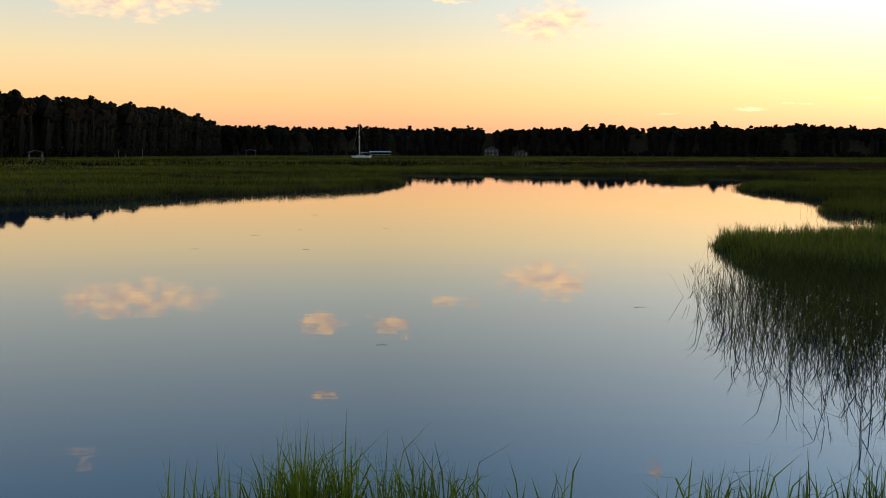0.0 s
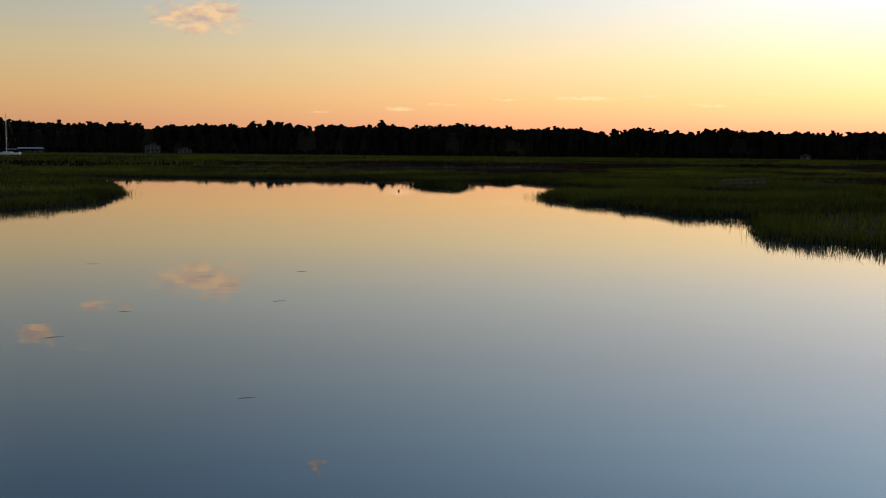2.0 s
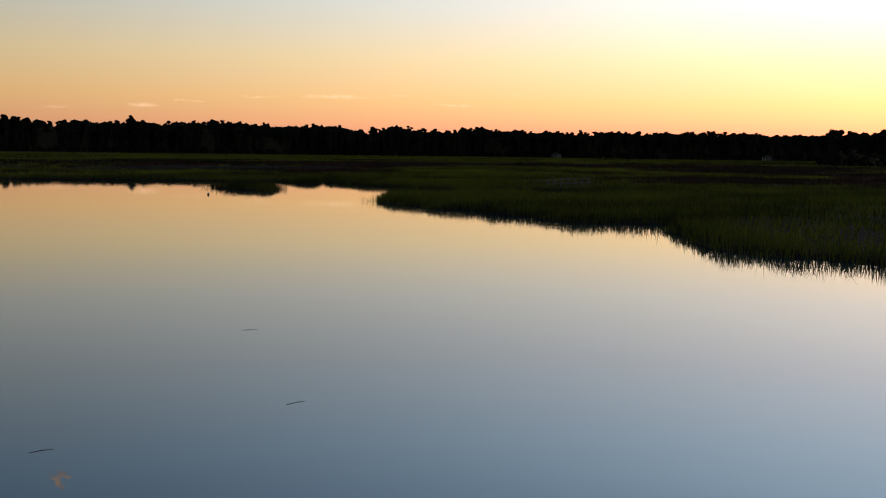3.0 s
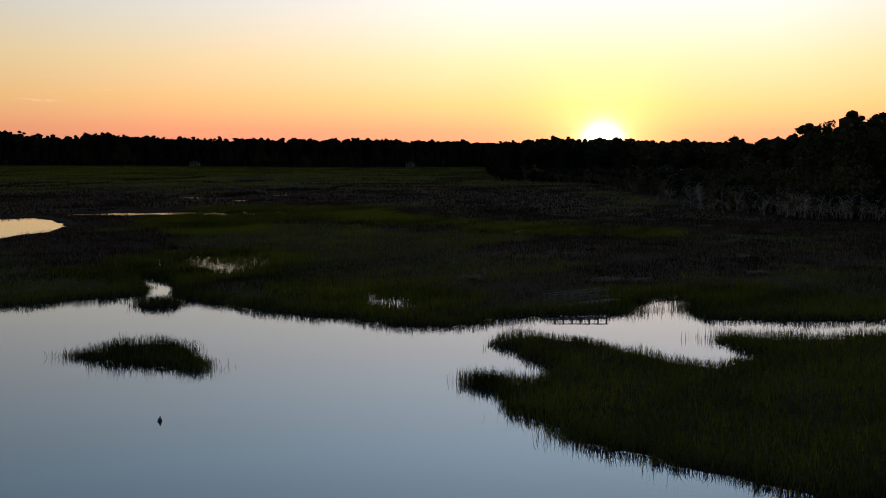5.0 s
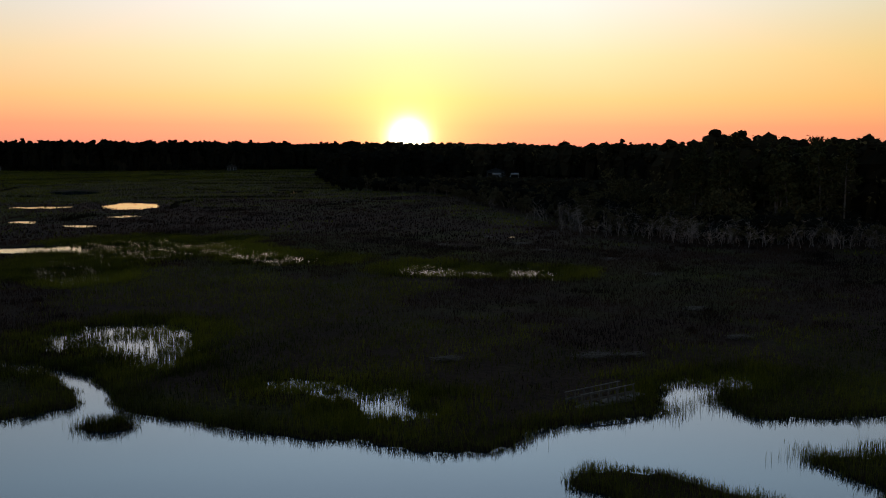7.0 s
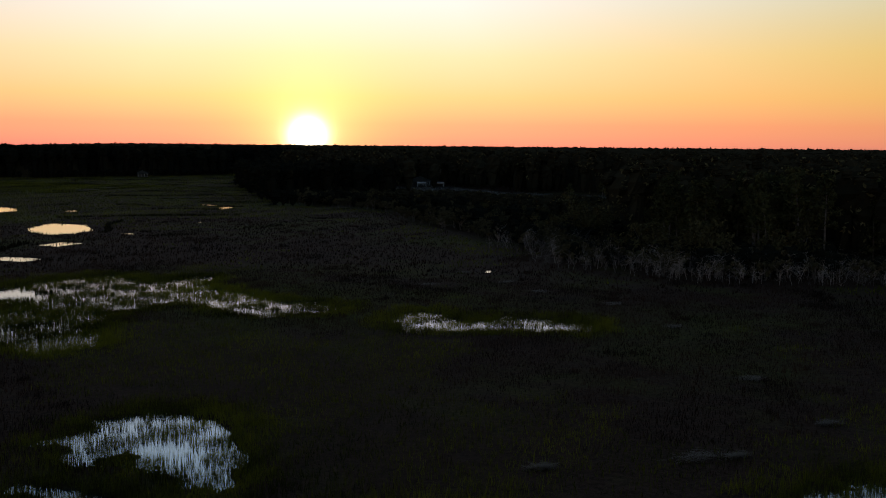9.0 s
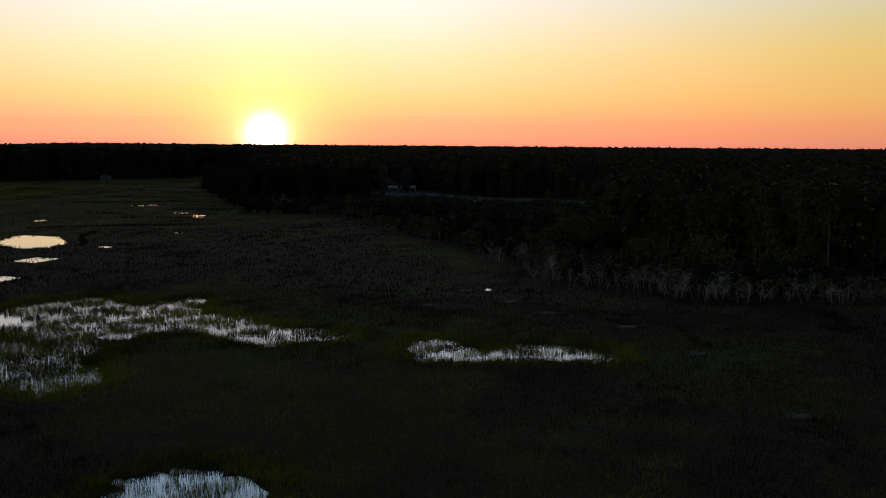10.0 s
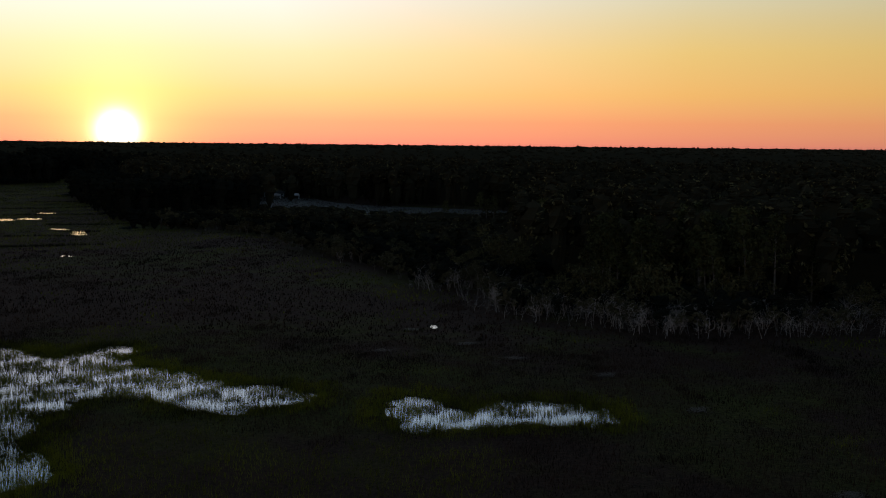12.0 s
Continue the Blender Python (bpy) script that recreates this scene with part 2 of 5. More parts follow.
TUSSOCK = blade_material("tussock_rush", (0.008, 0.005, 0.0038), (0.05, 0.029, 0.02), (0.13, 0.095, 0.072), 0.16)
# dead stems, kept dark to paint shade at bank feet and far creek cuts
DARK_THATCH = blade_material("dark_thatch", (0.008, 0.007, 0.004), (0.028, 0.022, 0.012), (0.05, 0.038, 0.02), 0.1)

# ---- plan of the water: outlines in metres ----
BASIN_SOUTH = [(-84.5, 10.5), (-28.1, 10.2), (-4.2, 9.5), (4.2, 9.6), (8.4, 11), (13.9, 13.8), (15.4, 23.3), (13.3, 27.9), (10.4, 29.4), (9.6, 33.7), (10, 38.5), (11.2, 41.2), (14.1, 41.3),
               (16.6, 43.2), (19.4, 46.5)]
BASIN_EAST = [(22.3, 52.5), (22.8, 55), (23.8, 57.5), (23.6, 59), (22.3, 60), (22.3, 61.8), (22.9, 63.9), (25.6, 68.5), (29, 73), (33, 76.3), (29.8, 77.4),
              (27.5, 79.6), (27.8, 83), (28.7, 88.5), (28.2, 92), (27.9, 97), (28.5, 101.5), (29.6, 104.5), (31.3, 107.8), (33.2, 109.8), (34.8, 110.2),
              (34.5, 112), (35, 113.3), (36.3, 113), (36.3, 111.3), (38, 110.4), (40, 111), (41.7, 112.6), (43, 115.2), (44, 117.4), (45.3, 118.6), (47.2, 118)]
SIDE_CHANNEL = [(48.5, 115.6), (48.7, 113.6), (47.4, 111.3), (46.8, 108.8), (46, 106.4), (45.6, 104.6), (47, 103.8), (48.9, 104.6), (50.7, 104), (51.8, 105.4), (53.9, 107.6),
                (55.2, 108.6), (55.8, 106.2), (57, 104), (60.4, 101.8), (66, 97.8), (78, 90), (104, 73), (107, 77), (94, 85), (76, 97.4), (69.3, 102.3), (67.2, 104.5), (64.4, 107.6),
                (62.8, 110.4), (62.7, 112.2), (64, 114.2), (66.6, 114.8), (69.6, 115.6)]
NORTH_BANK = [(69.6, 117.2), (67.4, 118.7), (64.4, 118.6), (62, 117), (59.8, 117.6), (58.3, 118.9), (57, 120.3), (55.5, 121.6), (53.5, 122.4), (50.5, 123), (48.3, 123.4), (47, 124.2),
              (46.6, 126.4), (46.4, 129.8), (46, 133.3), (45.4, 136.6), (45.1, 139.6), (45.5, 142.8), (45.1, 145.6), (45.4, 148.2)]
CREEK_MOUTH = [(47, 150.4), (49.6, 153), (51.5, 156), (52.6, 159.2), (53, 162), (52.1, 161.4), (50.8, 158.8), (48.8, 155.4), (46.1, 152.4), (44.5, 151.3), (43.2, 151.6), (41.5, 152.2),
               (39.8, 153), (28.4, 156.2), (15.2, 162.3), (2, 168.4), (-9.1, 174.8), (-17.2, 178.7), (-50.6, 188.8), (-81.3, 206.8)]
WEST_MARSH = [(-82.6, 198.1), (-37.8, 173.7), (-14.6, 166.2), (-11, 161), (-8, 150.7), (-6, 142.9), (-4.6, 131.7), (-4.6, 125.2), (-4.7, 111.1), (-7.5, 97.9),
              (-13.4, 88.3), (-19.7, 81.2), (-22.5, 74.6), (-25.7, 70.2), (-28.3, 67.5), (-39, 62), (-59, 56), (-81.1, 52)]
BASIN = BASIN_SOUTH + BASIN_EAST + SIDE_CHANNEL + NORTH_BANK + CREEK_MOUTH + WEST_MARSH
ISLETS = [[(26.8, 134.4), (26.9, 132.7), (27.3, 130.5), (27.8, 127.6), (28.5, 125.9), (29.5, 125.2), (30.2, 126.2), (30.8, 128.3), (32.4, 129.6), (32.8, 132.2), (31.2, 133.6), (29.4, 134.5)],
          [(41.1, 147.6), (41.2, 145.7), (42.2, 144.5), (43.7, 145), (43.9, 147), (42.4, 148.2)]]
# open ponds, then shallow ones with grass standing in them
PONDS = [[(103, 250), (112, 246), (120, 240.5), (125.5, 237), (126, 231), (121, 228.5), (115, 230), (109, 237), (100, 246)],
         [(85.7, 248.4), (89.6, 244.6), (95, 243.9), (86.6, 223), (77.8, 214.5), (69.5, 210.8), (61.7, 205.4), (42, 200), (28, 208), (34, 226), (58, 244)]]
GRASSY_LAKE = [(148.4, 236), (145.8, 229), (143.2, 223), (152.2, 221), (150.8, 216), (145, 215.3), (141, 210.7), (136, 201), (132.7, 192.7), (133.4, 185.6), (127.3, 180), (122, 184.4),
               (118.7, 188.3), (118.8, 193), (124, 199.7), (123.7, 204.6), (120.9, 206.7), (114.2, 207), (110, 213), (112, 224), (120, 233), (128, 240), (138, 240)]
SHALLOWS = [[(60.8, 172), (64.9, 172.8), (69.9, 172.9), (74, 170.8), (73, 165.5), (68.8, 161.4), (63.4, 157.9), (59.2, 154), (55, 153.1), (55.4, 156.8), (59.1, 160.9), (59.7, 164.8), (57.6, 168)],
            [(51.8, 168), (53, 165), (52.6, 162), (52.9, 160), (52, 157.5), (50.4, 158.5), (50.4, 162), (50.6, 165)],
            [(55.9, 145.4), (57.8, 142.8), (58.6, 139), (58.3, 135.2), (56.4, 131.8), (53.5, 129.8), (50.6, 132), (50.4, 134.5), (53.3, 136.3), (55.6, 139.4), (54.9, 142)],
            GRASSY_LAKE,
            [(114, 207.5), (107, 204.5), (102.5, 204), (99.7, 199.8), (97, 195.8), (90.7, 194.7), (87, 199), (94, 212), (104, 222), (112, 224), (109.5, 213)],
            [(122.7, 171.5), (128.8, 171.8), (132.4, 171), (131.2, 166.2), (127, 164.4), (126, 162), (131, 159.8), (133, 154.7), (133.4, 149.4), (128.6, 146.4), (125, 145.4), (122.4, 151), (121.4, 155.4), (118.8, 160), (116.4, 167.4)],
            [(66, 119), (70, 119.4), (73, 117.4), (75.5, 115), (74, 113.4), (69, 115)]]
# small far pools: x, y, half-length, half-width, turn
POOLS = [(224.3, 311.7, 7.3, 18.7, -49), (188.7, 280.9, 3.5, 3.7, -49), (277.9, 388.2, 8.2, 18.8, -45), (285.1, 359.7, 1.1, 6.6, -50), (205.9, 326.8, 8.9, 6, -43), (160.8, 267.3, 3.5, 4.5, -47), (218.7, 285.8, 2, 2.7, -52), (369.6, 382.1, 2.3, 7.4, -54), (322.3, 323, 1.6, 5.3, -57), (417.3, 356.5, 3, 6.8, -60), (148.8, 216.3, 0.9, 2.3, -56), (163.1, 287.2, 2.7, 5.3, -42), (549.1, 461.8, 3.9, 13.1, -59), (417.3, 361.4, 8.4, 7.2, -62), (407.7, 387.3, 4, 5.4, -58), (376.6, 376.5, 4.6, 4.7, -57), (337.7, 340.1, 2.2, 4.9, -59), (325.7, 325.2, 2.1, 11.2, -60), (349.4, 320.6, 3.4, 5, -62), (260.7, 293, 1.3, 1.5, -59), (180.6, 177.5, 0.6, 0.3, -79), (181.3, 181.5, 0.6, 0.7, -77)]
# places where green cordgrass breaks the brown rush: x, y, radius
GREENS = [(190, 183, 6), (213, 190, 11), (240, 206, 13), (266, 219, 13), (94.7, 185.5, 20), (76.5, 153.7, 14), (132, 215, 12), (105.6, 161.6, 9), (162, 222, 12), (48, 99.6, 27), (38.1, 73.6, 18), (76.6, 106.2, 18), (95.3, 91.9, 20)]
# narrow tidal cuts: from, by, to; width
CUTS = [((-89, 228.2), (-36.6, 237.4), (31.9, 226.8), 9.0), ((26.3, 252.5), (-11.3, 265.8), (-70, 254), 6.0), ((-167, 367), (-21, 359), (151, 356), 4.0),
        ((48, 294), (77, 295), (114, 287), 2.6), ((-44, 309), (46, 328), (173, 314), 2.6), ((161, 431), (293, 476), (452, 462), 5.0),
        ((-157, 493), (0, 533), (296, 539), 6.0)]


def rushy(p):
    """Above zero where brown rush grows, below where green cordgrass does."""
    r = 0.6 * wave(p, 38, 31) + 0.35 * wave(p, 11, 32) + np.clip((p[:, 0] - 44 + 0.12 * (p[:, 1] - 125)) / 52, -0.7, 0.8)
    r -= np.clip(np.maximum((p[:, 1] + 0.16 * p[:, 0] - 312) / 70, (p[:, 1] + 0.66 * p[:, 0] - 430) / 60), 0, 1.7)
    for x, y, size in GREENS:
        r -= 1.6 * np.exp(-((p[:, 0] - x) ** 2 + (p[:, 1] - y) ** 2) / (size * size))
    return r - 0.1


def inside_distance(points, outline):
    """Signed distances of points to a closed outline, negative inside; beyond its surroundings only a rough distance to its box."""
    a = np.array(outline, float)
    out = np.maximum(np.maximum(a.min(0) - points, points - a.max(0)), 0)
    rough = np.hypot(out[:, 0], out[:, 1])
    close = rough < 20
    result = rough + 0.0
    result[close] = exact_distance(points[close], a)
    return result


def exact_distance(points, a):
    b = np.roll(a, -1, 0)
    best, odd = np.full(len(points), 1e9), np.zeros(len(points), bool)
    x, y = points[:, 0], points[:, 1]
    for (x0, y0), (x1, y1) in zip(a, b):
        dx, dy = x1 - x0, y1 - y0
        t = np.clip(((x - x0) * dx + (y - y0) * dy) / (dx * dx + dy * dy), 0, 1)
        best = np.minimum(best, np.hypot(x - x0 - t * dx, y - y0 - t * dy))
        if y0 != y1:
            odd ^= ((y0 > y) != (y1 > y)) & (x < (y - y0) * dx / dy + x0)
    return np.where(odd, -best, best)


def wave(points, size, seed):
    """Cheap smooth noise, about -1 to 1, from a few sines."""
    r = np.random.RandomState(seed)
    total = np.zeros(len(points))
    for k in range(6):
        a, f, p = r.uniform(0, 2 * math.pi), r.uniform(0.6, 1.7) / size, r.uniform(0, 6.3)
        total += np.sin((points[:, 0] * math.cos(a) + points[:, 1] * math.sin(a)) * f * 6.28 + p)
    return total / 3.2


def smooth_outline(outline):
    """Corner cutting."""
    a = np.array(outline, float)
    for _ in range(1):
        b = np.roll(a, -1, 0)
        a = np.stack([a * 0.75 + b * 0.25, a * 0.25 + b * 0.75], 1).reshape(-1, 2)
    return a


BASIN_S, ISLETS_S = smooth_outline(BASIN), [smooth_outline(i) for i in ISLETS]
PONDS_S, SHALLOWS_S = [smooth_outline(i) for i in PONDS], [smooth_outline(i) for i in SHALLOWS]


def shore(points):
    """Signed distance to open water (negative in water) and to the grassy shallows."""
    p = points + np.stack([wave(points, 5, 1) * 0.45 + wave(points, 1.3, 2) * 0.16, wave(points, 5, 3) * 0.45 + wave(points, 1.3, 4) * 0.16], 1)
    d = inside_distance(p, BASIN_S)
    for i in ISLETS_S:
        d = np.maximum(d, -inside_distance(p, i))
    for i in PONDS_S:
        d = np.minimum(d, inside_distance(p, i))
    for x, y, a, b, turn in POOLS:
        c, s = math.cos(radians(turn)), math.sin(radians(turn))
        u, v = (p[:, 0] - x) * c + (p[:, 1] - y) * s, -(p[:, 0] - x) * s + (p[:, 1] - y) * c
        d = np.minimum(d, (np.hypot(u / a, v / b) - 1) * b)
    for q0, q1, q2, width in CUTS:
        t = np.linspace(0, 1, 14)[:, None]
        line = (1 - t) ** 2 * np.array(q0) + 2 * t * (1 - t) * np.array(q1) + t * t * np.array(q2)
        line += np.stack([np.sin(t[:, 0] * 23) * width, np.cos(t[:, 0] * 19) * width * 1.5], 1)
        side = np.concatenate([line + (0, width / 2), line[::-1] - (0, width / 2)])
        d = np.minimum(d, inside_distance(p, side))
    g = np.full(len(p), 1e9)
    p = p + np.stack([wave(points, 7, 8) * 1.1 + wave(points, 2.5, 9) * 0.7, wave(points, 7, 10) * 1.1 + wave(points, 2.5, 11) * 0.7], 1)
    for i in SHALLOWS_S:
        g = np.minimum(g, inside_distance(p, i))
    return d, g


def ground_height(points):
    d, g = shore(points)
    land = 0.2 + 0.05 * wave(points, 9, 5) + 0.03 * wave(points, 2.2, 6)
    s = np.clip((d + 0.35) / 0.9, 0, 1)
    z = -0.55 + (land + 0.55) * s * s * (3 - 2 * s)
    pool = np.clip((g + 0.6) / 1.6, 0, 1)
    return np.where(g < 1.0, np.minimum(z, -0.09 + 0.05 * wave(points, 1.8, 7) + (land + 0.05) * pool), z)


def spread(parts, low, high):
    """Grid lines: (from, to, step) stretches, then growing steps out to the far ends."""
    out = [np.arange(a, b, s) for a, b, s in parts]
    lines = list(np.concatenate(out)) + [parts[-1][1]]
    step, x = parts[-1][2], parts[-1][1]
    while x < high:
        step *= 1.22
        x += step
        lines.append(x)
    step, x = parts[0][2], parts[0][0]
    while x > low:
        step *= 1.22
        x -= step
        lines.insert(0, x)
    return np.array(lines)


def mesh_from(name, verts, faces, mat, smooth=False):
    """A mesh from arrays; faces all have the same number of corners."""
    me = bpy.data.meshes.new(name)
    k = faces.shape[1]
    me.vertices.add(len(verts))
    me.vertices.foreach_set("co", np.ascontiguousarray(verts, np.float32).ravel())
    me.loops.add(faces.size)
    me.loops.foreach_set("vertex_index", np.ascontiguousarray(faces, np.int32).ravel())
    me.polygons.add(len(faces))
    me.polygons.foreach_set("loop_start", np.arange(0, faces.size, k, dtype=np.int32))
    me.polygons.foreach_set("loop_total", np.full(len(faces), k, np.int32))
    me.polygons.foreach_set("use_smooth", np.full(len(faces), smooth, bool))
    me.materials.append(mat)
    me.update()
    return me


def build_ground():
    xs = spread([(-62, 96, 0.75), (96, 165, 1.4), (165, 440, 3.0)], -5600, 5600)
    ys = spread([(4, 176, 0.75), (176, 262, 1.4), (262, 430, 3.0)], -5600, 5600)
    gx, gy = np.meshgrid(xs, ys)
    p = np.stack([gx.ravel(), gy.ravel()], 1)
    verts = np.column_stack([p, ground_height(p)])
    nx, ny = len(xs), len(ys)
    i = (np.arange(ny - 1)[:, None] * nx + np.arange(nx - 1)).ravel()
    faces = np.stack([i, i + 1, i + 1 + nx, i + nx], 1)
    ob = new("ground", mesh_from("ground", verts, faces, MARSH, True))
    tagged(ob, "dark muddy salt marsh ground with creeks and ponds", "marsh", kind="structure")
    v = np.array([(-500, -300, 0), (1000, -300, 0), (1000, 900, 0), (-500, 900, 0)], float)
    ob = new("water", mesh_from("water", v, np.array([[0, 1, 2, 3]]), WATER))
    tagged(ob, "calm tidal creek water mirroring the dusk sky", "water", kind="structure")


build_ground()

# ---- grass ----
class Lookup:
    """Distances to the water on a half-metre grid, read between its points."""

    def __init__(self, x0, y0, x1, y1, step):
        self.x0, self.y0, self.step = x0, y0, step
        xs, ys = np.arange(x0, x1, step), np.arange(y0, y1, step)
        gx, gy = np.meshgrid(xs, ys)
        p = np.stack([gx.ravel(), gy.ravel()], 1)
        d, g = shore(p)
        self.d, self.g, self.z = d.reshape(gx.shape), g.reshape(gx.shape), ground_height(p).reshape(gx.shape)

    def read(self, grid, p):
        fx, fy = (p[:, 0] - self.x0) / self.step, (p[:, 1] - self.y0) / self.step
        h, w = grid.shape
        i, j = np.clip(fx.astype(int), 0, w - 2), np.clip(fy.astype(int), 0, h - 2)
        u, v = np.clip(fx - i, 0, 1), np.clip(fy - j, 0, 1)
        return (grid[j, i] * (1 - u) + grid[j, i + 1] * u) * (1 - v) + (grid[j + 1, i] * (1 - u) + grid[j + 1, i + 1] * u) * v


CORE = Lookup(-70, -10, 170, 252, 0.5)
WIDE = Lookup(-190, -12, 802, 746, 2.5)


def blades(rng, base, height, width, lean, mat, name, label, bent=True, droop=0.35):
    """One mesh of many separate blades, each rising from its base point."""
    n = len(base)
    turn, way = rng.uniform(0, 2 * math.pi, n), rng.uniform(0, 2 * math.pi, n)
    side = np.stack([np.cos(turn), np.sin(turn), np.zeros(n)], 1) * (width / 2)[:, None]
    off = np.stack([np.cos(way), np.sin(way), np.zeros(n)], 1) * (lean * height)[:, None] * rng.uniform(0.2, 1, n)[:, None]
    up = np.stack([np.zeros(n), np.zeros(n), height], 1)
    if bent:
        mid = base + up * 0.58 + off * 0.38
        tip = base + up * (1 - droop * (off ** 2).sum(1) ** 0.5 / np.maximum(height, 0.01))[:, None] + off
        v = np.stack([base - side, base + side, mid - side * 0.75, mid + side * 0.75, tip], 1).reshape(-1, 3)
        k = np.arange(n)[:, None] * 5
        f = np.concatenate([k + [0, 1, 3], k + [0, 3, 2], k + [2, 3, 4]])
    else:
        v = np.stack([base - side, base + side, base + up + off], 1).reshape(-1, 3)
        f = np.arange(n)[:, None] * 3 + [0, 1, 2]
    ob = new(name, mesh_from(name, v, f, mat))
    return tagged(ob, label, "grass", kind="stuff")


def scatter(rng, count, x0, y0, x1, y1):
    return np.stack([rng.uniform(x0, x1, count), rng.uniform(y0, y1, count)], 1)


def rooted(p, z):
    return np.column_stack([p, z])


def build_grass():
    rng = np.random.RandomState(11)
    # tall cordgrass along the banks
    p = scatter(rng, 2800000, -62, 6, 108, 176)
    d, g = CORE.read(CORE.d, p), CORE.read(CORE.g, p)
    thin = 0.5 + 0.5 * wave(p, 3.0, 21)
    isle = (p[:, 0] > 23) & (p[:, 0] < 78) & (p[:, 1] > 76) & (p[:, 1] < 117)
    keep = (d > -0.1) & (d < np.where(isle, 16.0, 3.0)) & (rng.uniform(0, 1, len(p)) < np.clip(1.15 - d / 3.0, np.where(isle, 0.34, 0), 1) * (0.55 + 0.45 * thin)) & (g > 0)
    keep &= ~((p[:, 0] < 23) & (p[:, 0] > 6.8) & (p[:, 1] > 22) & (p[:, 1] < 45.5))
    keep &= (p[:, 0] > -56) & ~((p[:, 1] < 12.6) & (np.abs(p[:, 0]) < 6))
    p, d = p[keep], d[keep]
    z = CORE.read(CORE.z, p)
    tall = 0.55 + 0.15 * wave(p, 6, 22) + 0.12 * wave(p, 1.1, 26) + rng.normal(0, 0.11, len(p))
    blades(rng, rooted(p, np.maximum(z, -0.2)), np.clip(tall, 0.25, 1.05), rng.uniform(0.014, 0.032, len(p)), rng.uniform(0.15, 0.8, len(p)),
           REED, "bank_cordgrass", "tall green cordgrass lining the muddy creek banks")
    # dead brown stems at the feet of the bank grass, coloured dark for the shade there
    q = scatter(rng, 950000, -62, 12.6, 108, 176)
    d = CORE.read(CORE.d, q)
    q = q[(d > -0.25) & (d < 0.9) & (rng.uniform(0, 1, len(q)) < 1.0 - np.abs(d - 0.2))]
    blades(rng, rooted(q, np.maximum(CORE.read(CORE.z, q), -0.15)), rng.uniform(0.16, 0.4, len(q)), rng.uniform(0.04, 0.08, len(q)), rng.uniform(0.1, 0.5, len(q)), DARK_THATCH,
           "bank_thatch", "dead stems at the foot of the cordgrass, darkened as shade", bent=False)
    # thick headland of grass beside the start, and grass wading out from the banks
    p = scatter(rng, 125000, 6.8, 22, 33, 45.5)
    d = CORE.read(CORE.d, p)
    keep = (d > -0.15) & (rng.uniform(0, 1, len(p)) < np.where(p[:, 0] < 18, 1.0, 0.4))
    p = p[keep]
    blades(rng, rooted(p, np.maximum(CORE.read(CORE.z, p), -0.2)), np.clip(0.4 + 0.08 * wave(p, 4, 23) + 0.2 * wave(p, 0.9, 25) + rng.normal(0, 0.16, len(p)), 0.16, 1.0),
           rng.uniform(0.014, 0.036, len(p)), rng.uniform(0.25, 1.3, len(p)), HEADLAND, "headland_cordgrass", "dense arching cordgrass on a point of the bank")
    p = scatter(rng, 430000, -62, 12.6, 108, 176)
    d = CORE.read(CORE.d, p)
    keep = (d < 0) & (d > -1.3) & (wave(p, 5, 24) > -0.1) & (rng.uniform(0, 1, len(p)) < 0.7 * np.exp(d * 2.6))
    p = p[keep]
    blades(rng, rooted(p, np.full(len(p), -0.15)), rng.uniform(0.4, 0.85, len(p)), rng.uniform(0.012, 0.024, len(p)), rng.uniform(0.1, 0.6, len(p)),
           REED, "wading_cordgrass", "thin cordgrass standing in the shallow water's edge")
    # meadow behind the banks
    p = scatter(rng, 600000, -68, -8, 166, 248)
    d, g = CORE.read(CORE.d, p), CORE.read(CORE.g, p)
    bare = 0.6 * wave(p, 3.7, 36) + 0.5 * wave(p, 13, 37) + 0.5 * wave(p, 31, 38)
    keep = (d > 1.6) & (g > 0.2) & (rng.uniform(0, 1, len(p)) < np.clip(1.1 + bare, 0.25, 1))
    p = p[keep]
    rush = rushy(p) + rng.normal(0, 0.12, len(p)) > 0
    z = CORE.read(CORE.z, p)
    tall = 0.42 + 0.12 * wave(p, 8, 33) + 0.12 * wave(p, 2.9, 34) + rng.normal(0, 0.07, len(p))
    for pick, mat, name, label in ((~rush, REED_FAR, "meadow_cordgrass", "low green cordgrass meadow behind the banks"),
                                   (rush, RUSH, "meadow_needlerush", "dull brown needlerush covering the higher marsh")):
        q = p[pick]
        blades(rng, rooted(q, z[pick]), np.clip(tall[pick], 0.2, 0.8), rng.uniform(0.035, 0.08, len(q)), rng.uniform(0.2, 0.8, len(q)), mat, name, label, bent=False)
    # far meadow
    p = np.concatenate([scatter(rng, 460000, -185, -8, 480, 600), scatter(rng, 70000, 450, 366, 798, 742), scatter(rng, 40000, -130, 600, 480, 742)])
    keep = ~((p[:, 0] > -68) & (p[:, 0] < 166) & (p[:, 1] < 248))
    p = p[keep]
    d, g = WIDE.read(WIDE.d, p), WIDE.read(WIDE.g, p)
    keep = (d > 1.0) & (g > 0.5) & ~in_woods(p)
    p = p[keep]
    rush = rushy(p) + rng.normal(0, 0.12, len(p)) > 0
    tall = 0.5 + 0.12 * wave(p, 9, 33) + rng.normal(0, 0.08, len(p))
    for pick, mat, name, label in ((~rush, REED_FAR, "far_cordgrass", "distant olive green cordgrass flats"), (rush, RUSH, "far_needlerush", "distant brown needlerush flats")):
        q = p[pick]
